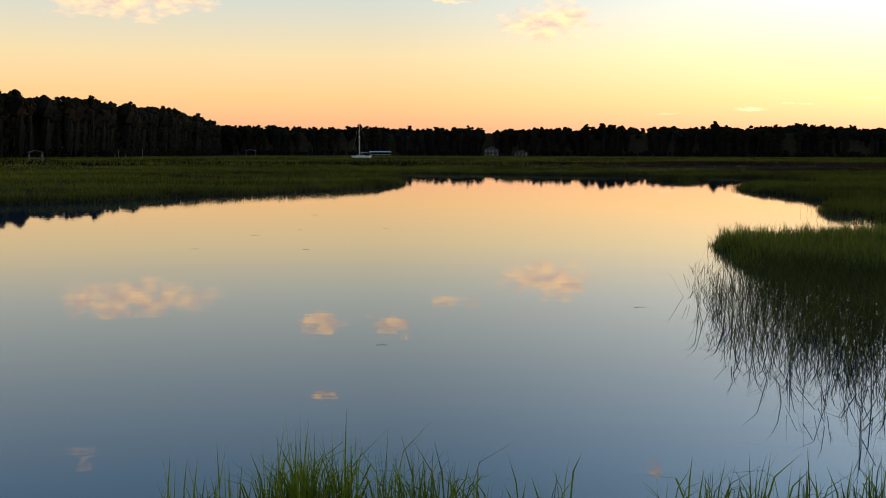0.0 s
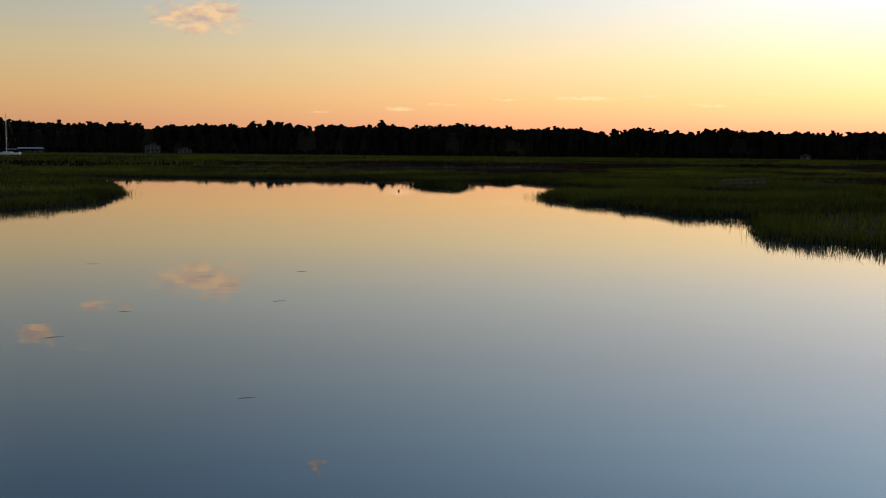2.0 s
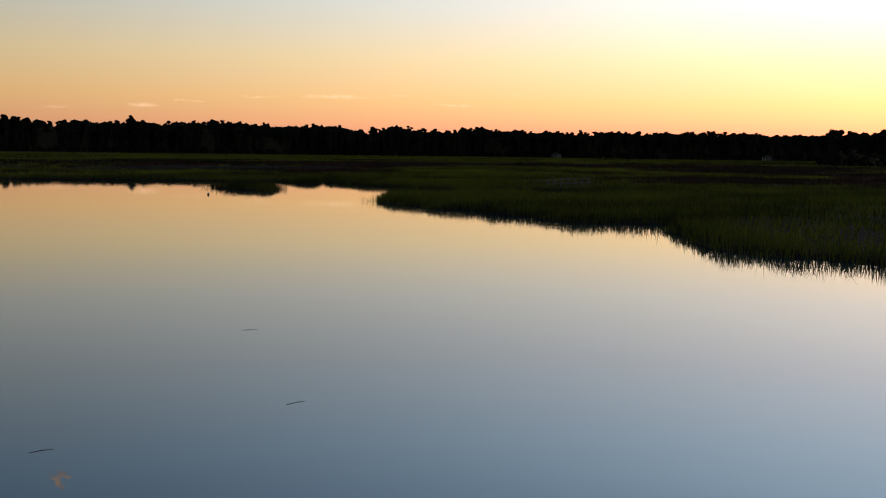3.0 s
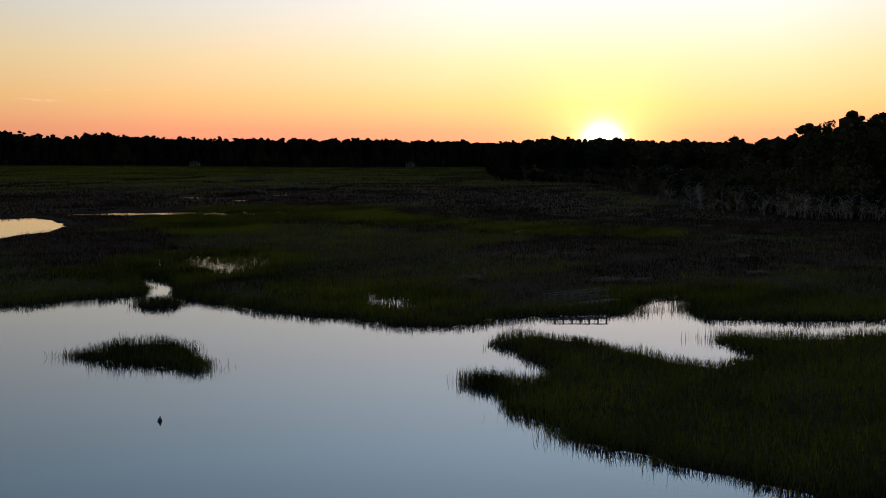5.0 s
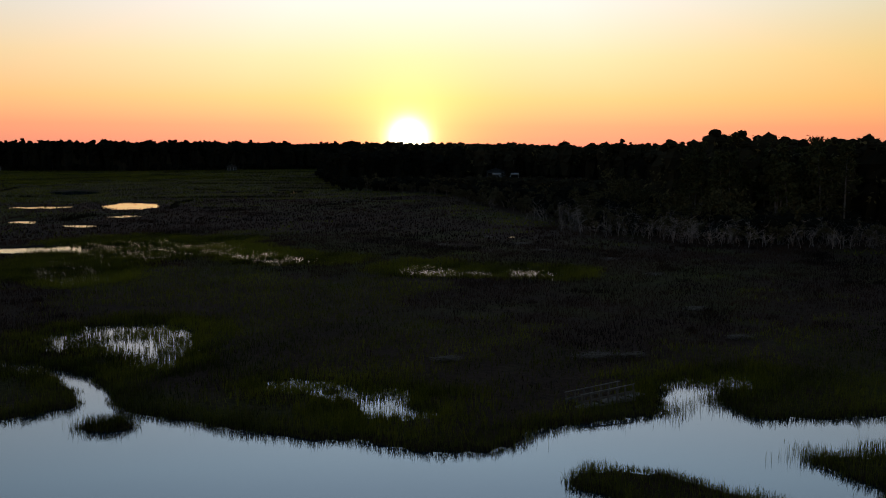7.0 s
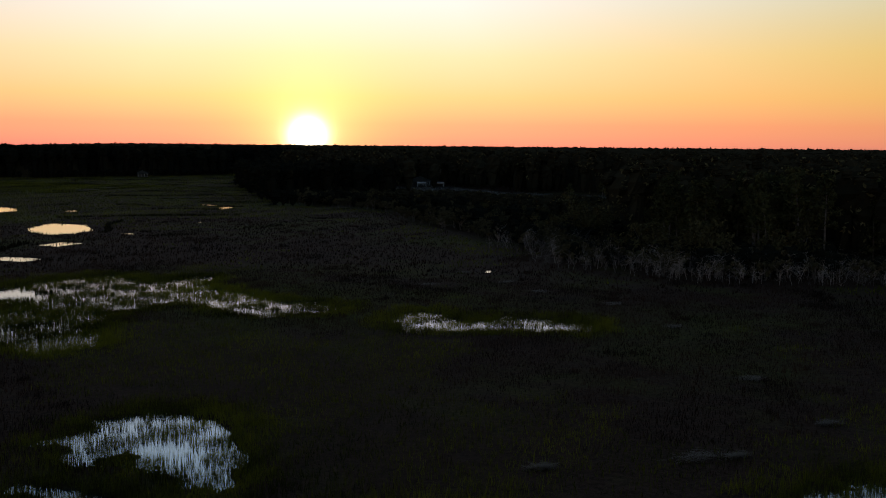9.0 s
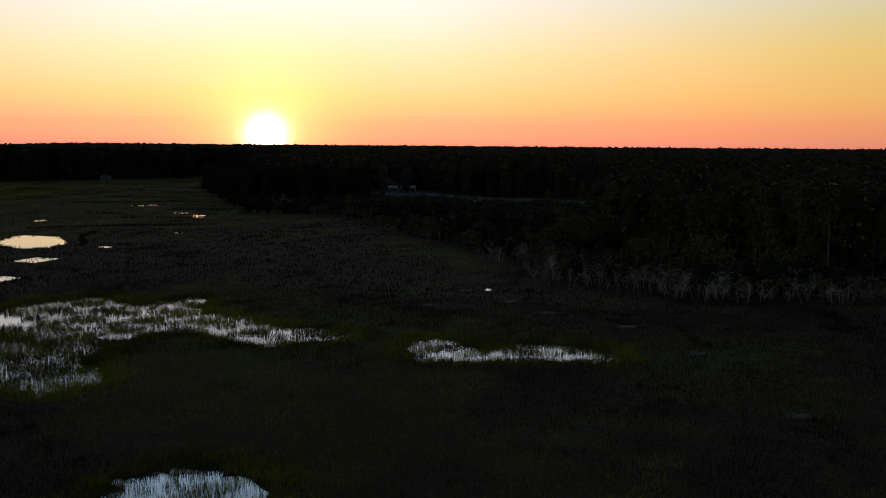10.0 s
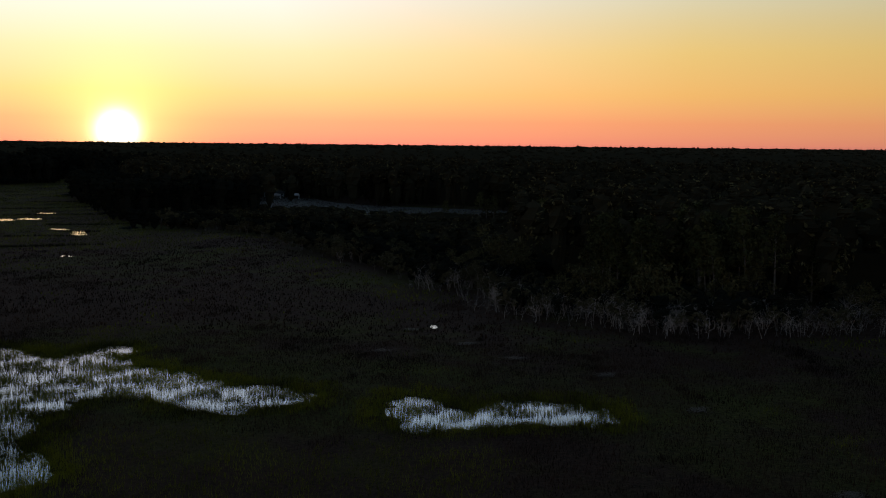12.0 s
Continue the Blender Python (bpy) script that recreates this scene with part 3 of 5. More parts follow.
        blades(rng, rooted(q, np.full(len(q), 0.12)), np.clip(tall[pick], 0.25, 0.9), rng.uniform(0.14, 0.34, len(q)) * (1 + (q[:, 1] > 455)), rng.uniform(0.2, 0.7, len(q)),
               mat, name, label, bent=False)
    # stems in the grassy shallows
    p = scatter(rng, 1150000, 44, 110, 162, 242)
    g, d = CORE.read(CORE.g, p), CORE.read(CORE.d, p)
    near = np.clip((g + 2.6) / 3.0, 0.0, 1) ** 1.5
    west = (p[:, 0] < 116) & (p[:, 1] > 180)
    dense = np.where((p[:, 0] > 112) & (p[:, 1] > 178), 0.06, 0.0) + np.where((p[:, 1] < 144) & (p[:, 0] < 75), 0.08, 0.0)
    open_spot = np.clip(0.55 + 1.5 * wave(p, 6, 41) + 0.8 * wave(p, 1.7, 42), 0, 1)
    keep = (g < 1.6) & (d > 0.3) & (rng.uniform(0, 1, len(p)) < np.where(west, 0.42, 0.03) + 0.3 * near + 0.75 * (1 - open_spot) + dense)
    p = p[keep]
    blades(rng, rooted(p, np.full(len(p), -0.12)), rng.uniform(0.4, 0.95, len(p)), rng.uniform(0.025, 0.05, len(p)), rng.uniform(0.05, 0.35, len(p)),
           REED_FAR, "flooded_cordgrass", "sparse cordgrass stems standing in flooded marsh pools", bent=False)
    q = scatter(rng, 660000, 44, 110, 164, 246)
    g, d = CORE.read(CORE.g, q), CORE.read(CORE.d, q)
    q = q[(g > 0.2) & (g < 4.5) & (d > 0.5) & (rng.uniform(0, 1, len(q)) < 1.05 - g / 4.5)]
    blades(rng, rooted(q, CORE.read(CORE.z, q)), np.clip(0.58 + 0.14 * wave(q, 4, 43) + rng.normal(0, 0.08, len(q)), 0.25, 0.9), rng.uniform(0.03, 0.06, len(q)),
           rng.uniform(0.1, 0.5, len(q)), REED_FAR, "pool_cordgrass", "taller green cordgrass ringing the marsh pools", bent=False)
    # tussocks of rush, some pale with dead stems
    t = scatter(rng, 6000, 64, 42, 352, 320)
    clump = 0.6 * wave(t, 26, 44) + 0.5 * wave(t, 9, 45) - rng.uniform(0, 0.25, len(t))
    t = t[(WIDE.read(WIDE.d, t) > 3) & (WIDE.read(WIDE.g, t) > 3) & (rushy(t) > 0.1) & (clump > 0.12) & ~in_woods(t)]
    n = len(t)
    size, many = rng.uniform(0.6, 2.4, n), 84
    high = np.repeat(0.45 + 0.18 * size * rng.uniform(0.7, 1.2, n), many)
    turn, out = rng.uniform(0, 6.28, n * many), np.sqrt(rng.uniform(0, 1, n * many))
    q = np.repeat(t, many, 0) + np.stack([np.cos(turn), np.sin(turn)], 1) * (out * np.repeat(size, many))[:, None] * (1.5, 0.9)
    blades(rng, rooted(q, np.full(len(q), 0.15)), high * (1.1 - 0.6 * out ** 2), rng.uniform(0.03, 0.07, len(q)), rng.uniform(0.2, 0.9, len(q)), TUSSOCK,
           "rush_tussocks", "humped tussocks of dark rush with pale dead stems", bent=False)
    # added dark, tall blades that stand in for the far marsh's narrow creeks: from, to
    ROWS = [((687, 760), (761, 644)), ((587, 667), (648, 567)), ((518, 582), (585, 473)), ((451, 541), (496, 461)), ((399, 468), (445, 389)), ((346, 375), (364, 328)),
            ((316, 367), (333, 328)), ((323, 334), (328, 320)), ((301, 341), (310, 316)), ((275, 321), (284, 295)), ((-154, 367), (111, 507)), ((-106, 341), (65, 392)),
            ((-99, 234), (45, 260)), ((-69, 257), (94, 294)), ((46, 331), (232, 398)), ((133, 369), (323, 446)), ((231, 492), (439, 514)), ((-63, 444), (225, 519)),
            ((70, 294), (173, 314)), ((240, 374), (283, 306)), ((372, 432), (403, 356)), ((473, 457), (495, 394)), ((-135, 282), (1, 314)), ((169, 279), (253, 313))]
    spots = []
    for a, z in ROWS:
        a, z = np.array(a, float), np.array(z, float)
        far = np.linalg.norm(z - a)
        s = rng.uniform(0, 1, int(far * 9))
        side = np.array([-(z - a)[1], (z - a)[0]]) / far
        bend = np.sin(s * far / 9 + a[0]) * 2.2 + np.sin(s * far / 23 + a[1]) * 4
        spots.append((a + (z - a) * s[:, None] + side * (bend + rng.normal(0, 0.5, len(s)))[:, None])[np.sin(s * far / 15 + a[1]) > -0.5])
    q = np.concatenate(spots)
    q = q[~in_woods(q)]
    blades(rng, rooted(q, np.full(len(q), 0.1)), rng.uniform(0.5, 1.0, len(q)) + 0.3 * (q[:, 1] < 292), rng.uniform(0.2, 0.45, len(q)), rng.uniform(0.1, 0.5, len(q)), DARK_THATCH,
           "creekside_rush", "dark tall blades added in place of narrow creek cuts in the far marsh", bent=False)
    # ragged tufts and thin stands at the water: x, y, half-lengths, blades, height, lean
    STANDS = [(42.6, 146.4, 1.6, 1.5, 1000, 0.8, 0.6), (35.4, 112, 1.2, 1.5, 1100, 0.9, 0.7), (62, 116.8, 2.4, 1.2, 300, 0.7, 0.5), (55.3, 107.4, 2, 1.6, 450, 0.7, 0.5),
              (58, 104.3, 2.2, 1.8, 450, 0.75, 0.5), (66.5, 115, 2.4, 1.4, 500, 0.8, 0.5), (64, 112.5, 1.6, 2, 300, 0.7, 0.5), (27.3, 131, 0.8, 2.4, 260, 0.9, 0.9),
              (29, 125.8, 1, 0.9, 260, 0.8, 1.0), (32, 131, 1.2, 1.8, 260, 0.8, 0.9), (26.9, 134, 0.9, 0.9, 140, 0.7, 1.0), (32, 107, 1.6, 1.5, 300, 0.8, 0.8),
              (29.4, 103.5, 1.2, 1.6, 240, 0.8, 0.8), (36.8, 111, 1.4, 0.8, 200, 0.7, 0.7)]
    for x, y, rx, ry, count, high, lean in STANDS:
        b = np.column_stack([rng.normal(x, rx * 0.5, count), rng.normal(y, ry * 0.5, count), np.full(count, -0.12)])
        blades(rng, b, rng.uniform(0.45, 1.15, count) * high, rng.uniform(0.014, 0.03, count), rng.uniform(0.1, 1.0, count) * lean, REED,
               "reed_stand", "ragged stand of cordgrass leaning over calm water")
    # thin reeds wading beside the start, many of them bent
    p = scatter(rng, 17000, 4.2, 12.2, 15.4, 31.3)
    edge = 4.7 + 0.3 * np.clip(p[:, 1] - 21, 0, 9.5) + 0.5 * wave(p, 2.2, 51)
    keep = rng.uniform(0, 1, len(p)) < np.clip((p[:, 0] - edge) / 2.6, 0, 1) ** 1.4 * np.clip(0.55 + 0.5 * wave(p, 1.4, 52), 0.05, 1) * np.clip((p[:, 1] - 9.3) / 11.5, 0.3, 1)
    p = p[keep]
    n = len(p)
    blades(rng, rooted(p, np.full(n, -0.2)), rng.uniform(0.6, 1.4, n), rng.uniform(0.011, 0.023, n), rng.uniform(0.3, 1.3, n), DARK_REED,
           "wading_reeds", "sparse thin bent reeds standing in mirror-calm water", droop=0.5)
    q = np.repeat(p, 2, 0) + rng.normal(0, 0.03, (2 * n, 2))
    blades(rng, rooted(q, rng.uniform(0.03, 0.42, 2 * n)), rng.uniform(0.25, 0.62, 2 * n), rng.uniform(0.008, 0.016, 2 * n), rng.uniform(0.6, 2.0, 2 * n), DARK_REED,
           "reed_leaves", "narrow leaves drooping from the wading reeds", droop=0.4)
    # tufts on the near bank: x, half-width, height, blades
    TUFTS = [(-2.41, 0.07, 0.55, 10), (-2.1, 0.16, 0.58, 34), (-1.82, 0.11, 0.55, 26), (-1.51, 0.14, 0.77, 70), (-1.23, 0.15, 0.86, 120), (-0.92, 0.14, 0.83, 100), (-0.56, 0.09, 0.8, 34),
             (-0.28, 0.14, 0.83, 50), (0.03, 0.14, 0.8, 46), (0.31, 0.11, 0.69, 24), (0.7, 0.08, 0.58, 12), (1.01, 0.14, 0.61, 26), (1.99, 0.07, 0.63, 8), (2.41, 0.14, 0.69, 34),
             (2.8, 0.16, 0.63, 44), (3.29, 0.19, 0.61, 50), (3.85, 0.27, 0.66, 90), (4.48, 0.27, 0.66, 90)]
    for x, s, h, count in TUFTS:
        count = int(count * 1.5)
        b = np.column_stack([rng.normal(x, s * 0.6, count), rng.normal(9.2, 0.1, count), np.full(count, 0.02)])
        ob = blades(rng, b, np.clip(rng.normal(h - 0.06, 0.2, count), 0.2, 1.3), rng.uniform(0.01, 0.024, count), rng.uniform(0.1, 1.1, count) ** 1.3, TUFT,
                    "grass_tuft", "bright green cordgrass tuft on the near bank", droop=0.5)
        ob["group"] = "tufts on the near bank"

# ---- woods ----
WOOD_EDGE = [(343, 313), (342, 287), (322, 255), (297, 246), (259, 214), (225, 192), (219, 178), (195, 171), (185, 152), (180, 138), (183, 127),
             (189, 110), (199, 76), (218, 33), (229.4, -33.6)]
WOOD_EAST = WOOD_EDGE + [(900, -2600), (6000, -4600), (6000, 4600), (1900, 2000), (827, 645), (689, 524), (539, 455), (439, 382), (374, 335)]
WOOD_NORTH = [(-192, 393), (-190, 455), (-169, 543), (-169, 734), (-190, 900), (42, 952), (158, 904), (260, 831), (413, 831), (487, 721), (546, 612), (696, 560),
              (775, 612), (1465, 1847), (3600, 6000), (0, 6000), (-4600, 6000), (-4600, 280)]
CLEARING = [(559, 348), (565, 327), (510, 293), (492, 233), (484, 196), (458, 193), (438, 212), (434, 247), (443, 268), (464, 315), (510, 339), (538, 358)]


def in_woods(p):
    return ((inside_distance(p, WOOD_EAST) < 0) | (inside_distance(p, WOOD_NORTH) < 0)) & (inside_distance(p, CLEARING) > 0)


def leaf_build(low, high):
    def build(n, s):
        island = n.add("ShaderNodeNewGeometry").outputs["Random Per Island"]
        rand = n.add("ShaderNodeObjectInfo").outputs["Random"]
        patch = n.noise(world_place(n), 0.35, 3.0)
        mixed = n.math("ADD", n.math("MULTIPLY", island, 0.45), n.math("ADD", n.math("MULTIPLY", patch, 0.35), n.math("MULTIPLY", rand, 0.25)))
        n.link(n.ramp(mixed, [(0.2, low), (0.85, high)]), s.inputs["Base Color"])
        s.inputs["Roughness"].default_value = 1.0
        s.inputs["Specular IOR Level"].default_value = 0.0
    return build


PINE = material("pine_needles", leaf_build((0.026, 0.027, 0.012), (0.105, 0.095, 0.037)))
OAK = material("oak_leaves", leaf_build((0.028, 0.025, 0.012), (0.12, 0.098, 0.042)))
MYRTLE = material("myrtle_leaves", leaf_build((0.035, 0.03, 0.016), (0.12, 0.095, 0.05)))
BARK = surface("bark", (0.05, 0.036, 0.028), (0.2, 0.155, 0.125), 1.6, 0.9, depth=0.04)
DEADWOOD = surface("bleached_deadwood", (0.2, 0.155, 0.135), (0.46, 0.365, 0.32), 2.4, 0.85)
TWIG = surface("grey_twigs", (0.1, 0.078, 0.068), (0.23, 0.185, 0.165), 2.4, 0.9)
# darker leaf copy: the side turned from the sun is put into the colour
SHADED_WOODS = material("shaded_leaves", leaf_build((0.012, 0.012, 0.007), (0.036, 0.032, 0.017)))
INNER_WOODS = material("woodland_leaves", leaf_build((0.05, 0.04, 0.018), (0.2, 0.16, 0.07)))


# greyer leaves for the far forest: distance haze is mixed into the colour
HAZY_WOODS = material("hazy_forest_leaves", leaf_build((0.022, 0.019, 0.014), (0.07, 0.058, 0.04)))
# dark leaf colour that paints the shade below and inside the inland crowns
CANOPY_SHADE = material("canopy_shade", leaf_build((0.018, 0.015, 0.009), (0.05, 0.041, 0.024)))
# near-black filling of the crowns: the shade between leaves as a colour
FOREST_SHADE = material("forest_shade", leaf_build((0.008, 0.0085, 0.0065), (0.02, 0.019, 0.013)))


def facing_pair(rng, way):
    """Two directions that span leaves whose faces look roughly along the given ways."""
    n = way + rng.normal(0, 0.5, way.shape)
    a = np.cross(n, rng.normal(size=way.shape))
    a /= np.linalg.norm(a, axis=1)[:, None] + 1e-9
    b = np.cross(n, a)
    return a, b / (np.linalg.norm(b, axis=1)[:, None] + 1e-9)


class Heap:
    """Triangles gathered piece by piece."""

    def __init__(self):
        self.v, self.f, self.n = [], [], 0

    def put(self, v, f):
        self.v.append(np.asarray(v, float))
        self.f.append(np.asarray(f, int) + self.n)
        self.n += len(v)

    def tube(self, path, radii, sides=6):
        path = np.asarray(path, float)
        way = np.gradient(path, axis=0)
        way /= np.linalg.norm(way, axis=1)[:, None] + 1e-9
        ref = np.where(np.abs(way[:, 2:3]) > 0.9, [[1.0, 0, 0]], [[0, 0, 1.0]])
        a = np.cross(way, ref)
        a /= np.linalg.norm(a, axis=1)[:, None] + 1e-9
        b = np.cross(way, a)
        t = np.arange(sides) / sides * 2 * math.pi
        v = path[:, None] + (a[:, None] * np.cos(t)[:, None] + b[:, None] * np.sin(t)[:, None]) * np.asarray(radii)[:, None, None]
        f = []
        for i in range(len(path) - 1):
            for j in range(sides):
                k, m = i * sides + j, i * sides + (j + 1) % sides
                f += [(k, m, m + sides), (k, m + sides, k + sides)]
        self.put(v.reshape(-1, 3), f)

    def leaves(self, rng, centre, radii, count, size):
        """Small quads strewn through an ellipsoid, thickest near its skin."""
        d = rng.normal(size=(count, 3))
        d /= np.linalg.norm(d, axis=1)[:, None]
        c = np.asarray(centre) + d * np.asarray(radii) * rng.uniform(0.35, 1.05, count)[:, None]
        a, b = facing_pair(rng, d * 0.7 + (0, 0, 0.5))
        s = (size * rng.uniform(0.6, 1.4, count))[:, None]
        v = np.stack([c - a * s, c + b * s * 0.42, c + a * s, c - b * s * 0.42], 1).reshape(-1, 3)
        k = np.arange(count)[:, None] * 4
        self.put(v, np.concatenate([k + [0, 1, 2], k + [0, 2, 3]]))

    def mesh(self, name, mat):
        return mesh_from(name, np.concatenate(self.v), np.concatenate(self.f), mat)


def thing(name, label, category, group=""):
    return tagged(new(name), label, category, group)


def under(name, mesh, parent, label=""):
    ob = new(name, mesh)
    ob.parent = parent
    return tagged(ob, label) if label else ob


def pine(rng, high):
    trunk, crown = Heap(), Heap()
    bend = rng.normal(0, 0.35, 2)
    t = np.linspace(0, 1, 7)
    path = np.column_stack([bend[0] * t * t * 2, bend[1] * t * t * 2, t * high * 0.97])
    trunk.tube(path, 0.2 * (1 - t) ** 0.7 + 0.04, 6)
    low = rng.uniform(0.42, 0.54)
    for k in range(15):
        h = low + (1 - low) * (k / 14.0) ** 0.85
        reach = 2.7 * rng.uniform(0.5, 1.05) * (1.1 - 0.75 * ((h - low) / (1 - low)) ** 1.6)
        a = k * 2.4 + rng.uniform(-0.5, 0.5)
        root = np.array([np.interp(h, t, path[:, 0]), np.interp(h, t, path[:, 1]), h * high * 0.97])
        tip = root + (math.cos(a) * reach, math.sin(a) * reach, rng.uniform(0.1, 0.8))
        trunk.tube([root, (root + tip) / 2 + (0, 0, 0.1), tip], [0.06, 0.045, 0.02], 4)
        crown.leaves(rng, tip, (rng.uniform(1.0, 1.6), rng.uniform(1.0, 1.6), rng.uniform(0.8, 1.25)), 44, 0.4)
        crown.leaves(rng, root * 0.6 + tip * 0.4, (1.1, 1.1, 0.8), 26, 0.32)
    crown.leaves(rng, path[-1], (1.2, 1.2, 0.8), 60, 0.32)
    for k in range(4):
        h = rng.uniform(0.28, low)
        a = rng.uniform(0, 6.28)
        root = np.array([0, 0, h * high])
        trunk.tube([root, root + (math.cos(a) * 0.9, math.sin(a) * 0.9, 0.1)], [0.04, 0.012], 4)
    ob = thing("pine_tree", "tall dark pine with a bare trunk and a ragged crown", "tree", "pines of the wood")
    under("trunk", trunk.mesh("trunk", BARK), ob)
    under("crown", crown.mesh("crown", PINE), ob)
    return ob


def broadleaf(rng, high, name="oak_tree", label="dark rounded oak at the edge of the wood", group="oaks of the wood", mat=None, wide=0.42, clumps=20):
    trunk, crown = Heap(), Heap()
    for k in range(3 if name != "oak_tree" else 1):
        a = rng.uniform(0, 6.28)
        off = np.array([math.cos(a), math.sin(a), 0]) * (0.35 if name != "oak_tree" else 0)
        trunk.tube([off * 0.3, off + (0, 0, high * 0.3), off * 2 + (0.1, 0.1, high * 0.62)], [0.035 * high ** 0.6, 0.03 * high ** 0.6, 0.03], 5)
    for k in range(clumps):
        a, r = k * 2.4, wide * high * math.sqrt((k + 0.5) / clumps) * rng.uniform(0.75, 1.1)
        top = 1 - 0.42 * (r / (wide * high)) ** 2
        c = np.array([math.cos(a) * r, math.sin(a) * r, high * rng.uniform(0.42, 0.92) * top])
        if k % 3 == 0:
            trunk.tube([(0, 0, high * 0.25), c * (0.6, 0.6, 0.75), c], [0.06, 0.045, 0.015], 4)
        s = high * rng.uniform(0.09, 0.15)
        crown.leaves(rng, c, (s * 1.25, s * 1.25, s * 0.95), 42, 0.24 if high < 8 else 0.36)
    ob = thing(name, label, "tree" if high > 5 else "shrub", group)
    under("trunk", trunk.mesh("trunk", BARK), ob)
    under("crown", crown.mesh("crown", mat or OAK), ob)
    return ob


def dead_tree(rng, high, stems=1):
    wood = Heap()

    def branch(root, way, length, radius, depth):
        steps = (7, 4, 3, 2)[depth]
        pts, d = [np.array(root, float)], np.array(way, float)
        for _ in range(steps):
            d = d + rng.normal(0, (0.13, 0.3, 0.34, 0.3)[depth], 3) + (0, 0, (0.03, 0.1, 0.12, 0.1)[depth])
            d /= np.linalg.norm(d)
            pts.append(pts[-1] + d * length / steps)
        wood.tube(pts, np.linspace(radius, radius * 0.35, steps + 1), 5 if depth == 0 else 3)
        if depth < 3:
            for k in range(((10, 4, 2) if stems == 1 else (6, 3, 2))[depth]):
                at = pts[rng.randint(2 if depth == 0 else 1, steps + 1)]
                a = rng.uniform(0, 6.28)
                side = np.array([math.cos(a), math.sin(a), rng.uniform(-0.15, 0.6)])
                branch(at, side + d * 0.25, length * rng.uniform(0.22, 0.5), radius * 0.5, depth + 1)

    for _ in range(stems):
        lean = rng.normal(0, 0.16 if stems == 1 else 0.8, 2)
        branch((rng.normal(0, 0.15 * stems), rng.normal(0, 0.15 * stems), -0.1), (lean[0], lean[1], 1), high * rng.uniform(0.8, 1.0), 0.05 if stems == 1 else 0.022, 0)
    if stems == 1:
        ob = thing("dead_tree", "bleached leafless dead tree with crooked limbs at the marsh edge", "dead tree", "dead trees along the marsh")
    else:
        ob = thing("bare_shrub", "grey leafless many-stemmed shrub below the wood", "shrub", "bare shrubs along the wood")
    under("trunk", wood.mesh("trunk", DEADWOOD if stems == 1 else TWIG), ob)
    return ob


def edge_points(rng, line, count, deep0, deep1, side=-1.0):
    """Random places along a line, set back from it by deep0 to deep1 metres."""
    a = np.array(line, float)
    seg = np.diff(a, axis=0)
    size = np.linalg.norm(seg, axis=1)
    pick = rng.choice(len(seg), count, p=size / size.sum())
    t = rng.uniform(0, 1, count)[:, None]
    out = np.stack([-seg[:, 1], seg[:, 0]], 1) / size[:, None]
    return a[pick] + seg[pick] * t + out[pick] * side * -1.0 * rng.uniform(deep0, deep1, count)[:, None]


def plant(rng, models, places, low, high, first_used):
    """Stands the models, or copies of them, at the places."""
    for k, (x, y) in enumerate(places):
        m, size, turn = models[k % len(models)], rng.uniform(low, high), rng.uniform(0, 360)
        spot = pose(x, y, 0.1, 0, 0, turn)
        if first_used and k < len(models):
            m.matrix_basis, m.scale = spot, (size,) * 3
        else:
            c = copy_thing(m, spot)
            c.scale = (size, size, size * rng.uniform(0.9, 1.1))


def build_near_wood():
    rng = np.random.RandomState(5)
    dead = [dead_tree(rng, h) for h in (5.0, 4.2, 5.8, 4.6, 3.6, 5.4)]
    bare = [dead_tree(rng, h, 3) for h in (2.8, 3.4, 3.8)]
    shrubs = [broadleaf(rng, h, "myrtle_shrub", "dense dark myrtle shrub at the marsh edge", "shrubs along the wood", MYRTLE, 0.5, 13) for h in (3.2, 4.0, 4.8)]
    oaks = [broadleaf(rng, h) for h in (8.5, 10.0, 11.5)]
    pines = [pine(rng, h) for h in (15.0, 16.5, 18.0, 17.0, 14.0)]
    south, middle, tip = WOOD_EDGE[5:12], WOOD_EDGE[3:7], WOOD_EDGE[0:5]
    plant(rng, dead, np.concatenate([edge_points(rng, south, 96, -3, 9), edge_points(rng, middle, 8, -1, 6), edge_points(rng, WOOD_EDGE[8:13], 90, -3, 9)]), 0.4, 0.95, True)
    plant(rng, bare, np.concatenate([edge_points(rng, south, 90, -2, 18), edge_points(rng, middle, 14, 0, 12), edge_points(rng, WOOD_EDGE[8:13], 80, -2, 18)]), 0.7, 1.4, True)
    plant(rng, shrubs, np.concatenate([edge_points(rng, south, 90, 2, 26), edge_points(rng, middle, 40, 2, 22), edge_points(rng, tip, 75, 0, 26),
                                       edge_points(rng, WOOD_EDGE[8:15], 60, 6, 26)]), 0.75, 1.35, True)
    plant(rng, oaks, np.concatenate([edge_points(rng, south, 44, 12, 55), edge_points(rng, WOOD_EDGE[10:15], 14, 12, 40)]), 0.65, 1.15, True)
    plant(rng, oaks, edge_points(rng, tip, 30, 14, 60), 0.42, 0.62, False)
    plant(rng, pines, np.concatenate([edge_points(rng, WOOD_EDGE[6:12], 90, 22, 95), edge_points(rng, WOOD_EDGE[10:15], 34, 18, 80), edge_points(rng, WOOD_EDGE[5:7], 6, 40, 80)]), 0.84, 1.04, True)
    plant(rng, pines, [(411, 220), (415, 208), (402, 203), (395, 199), (387, 191), (333, 177), (324, 174)], 0.55, 0.66, False)


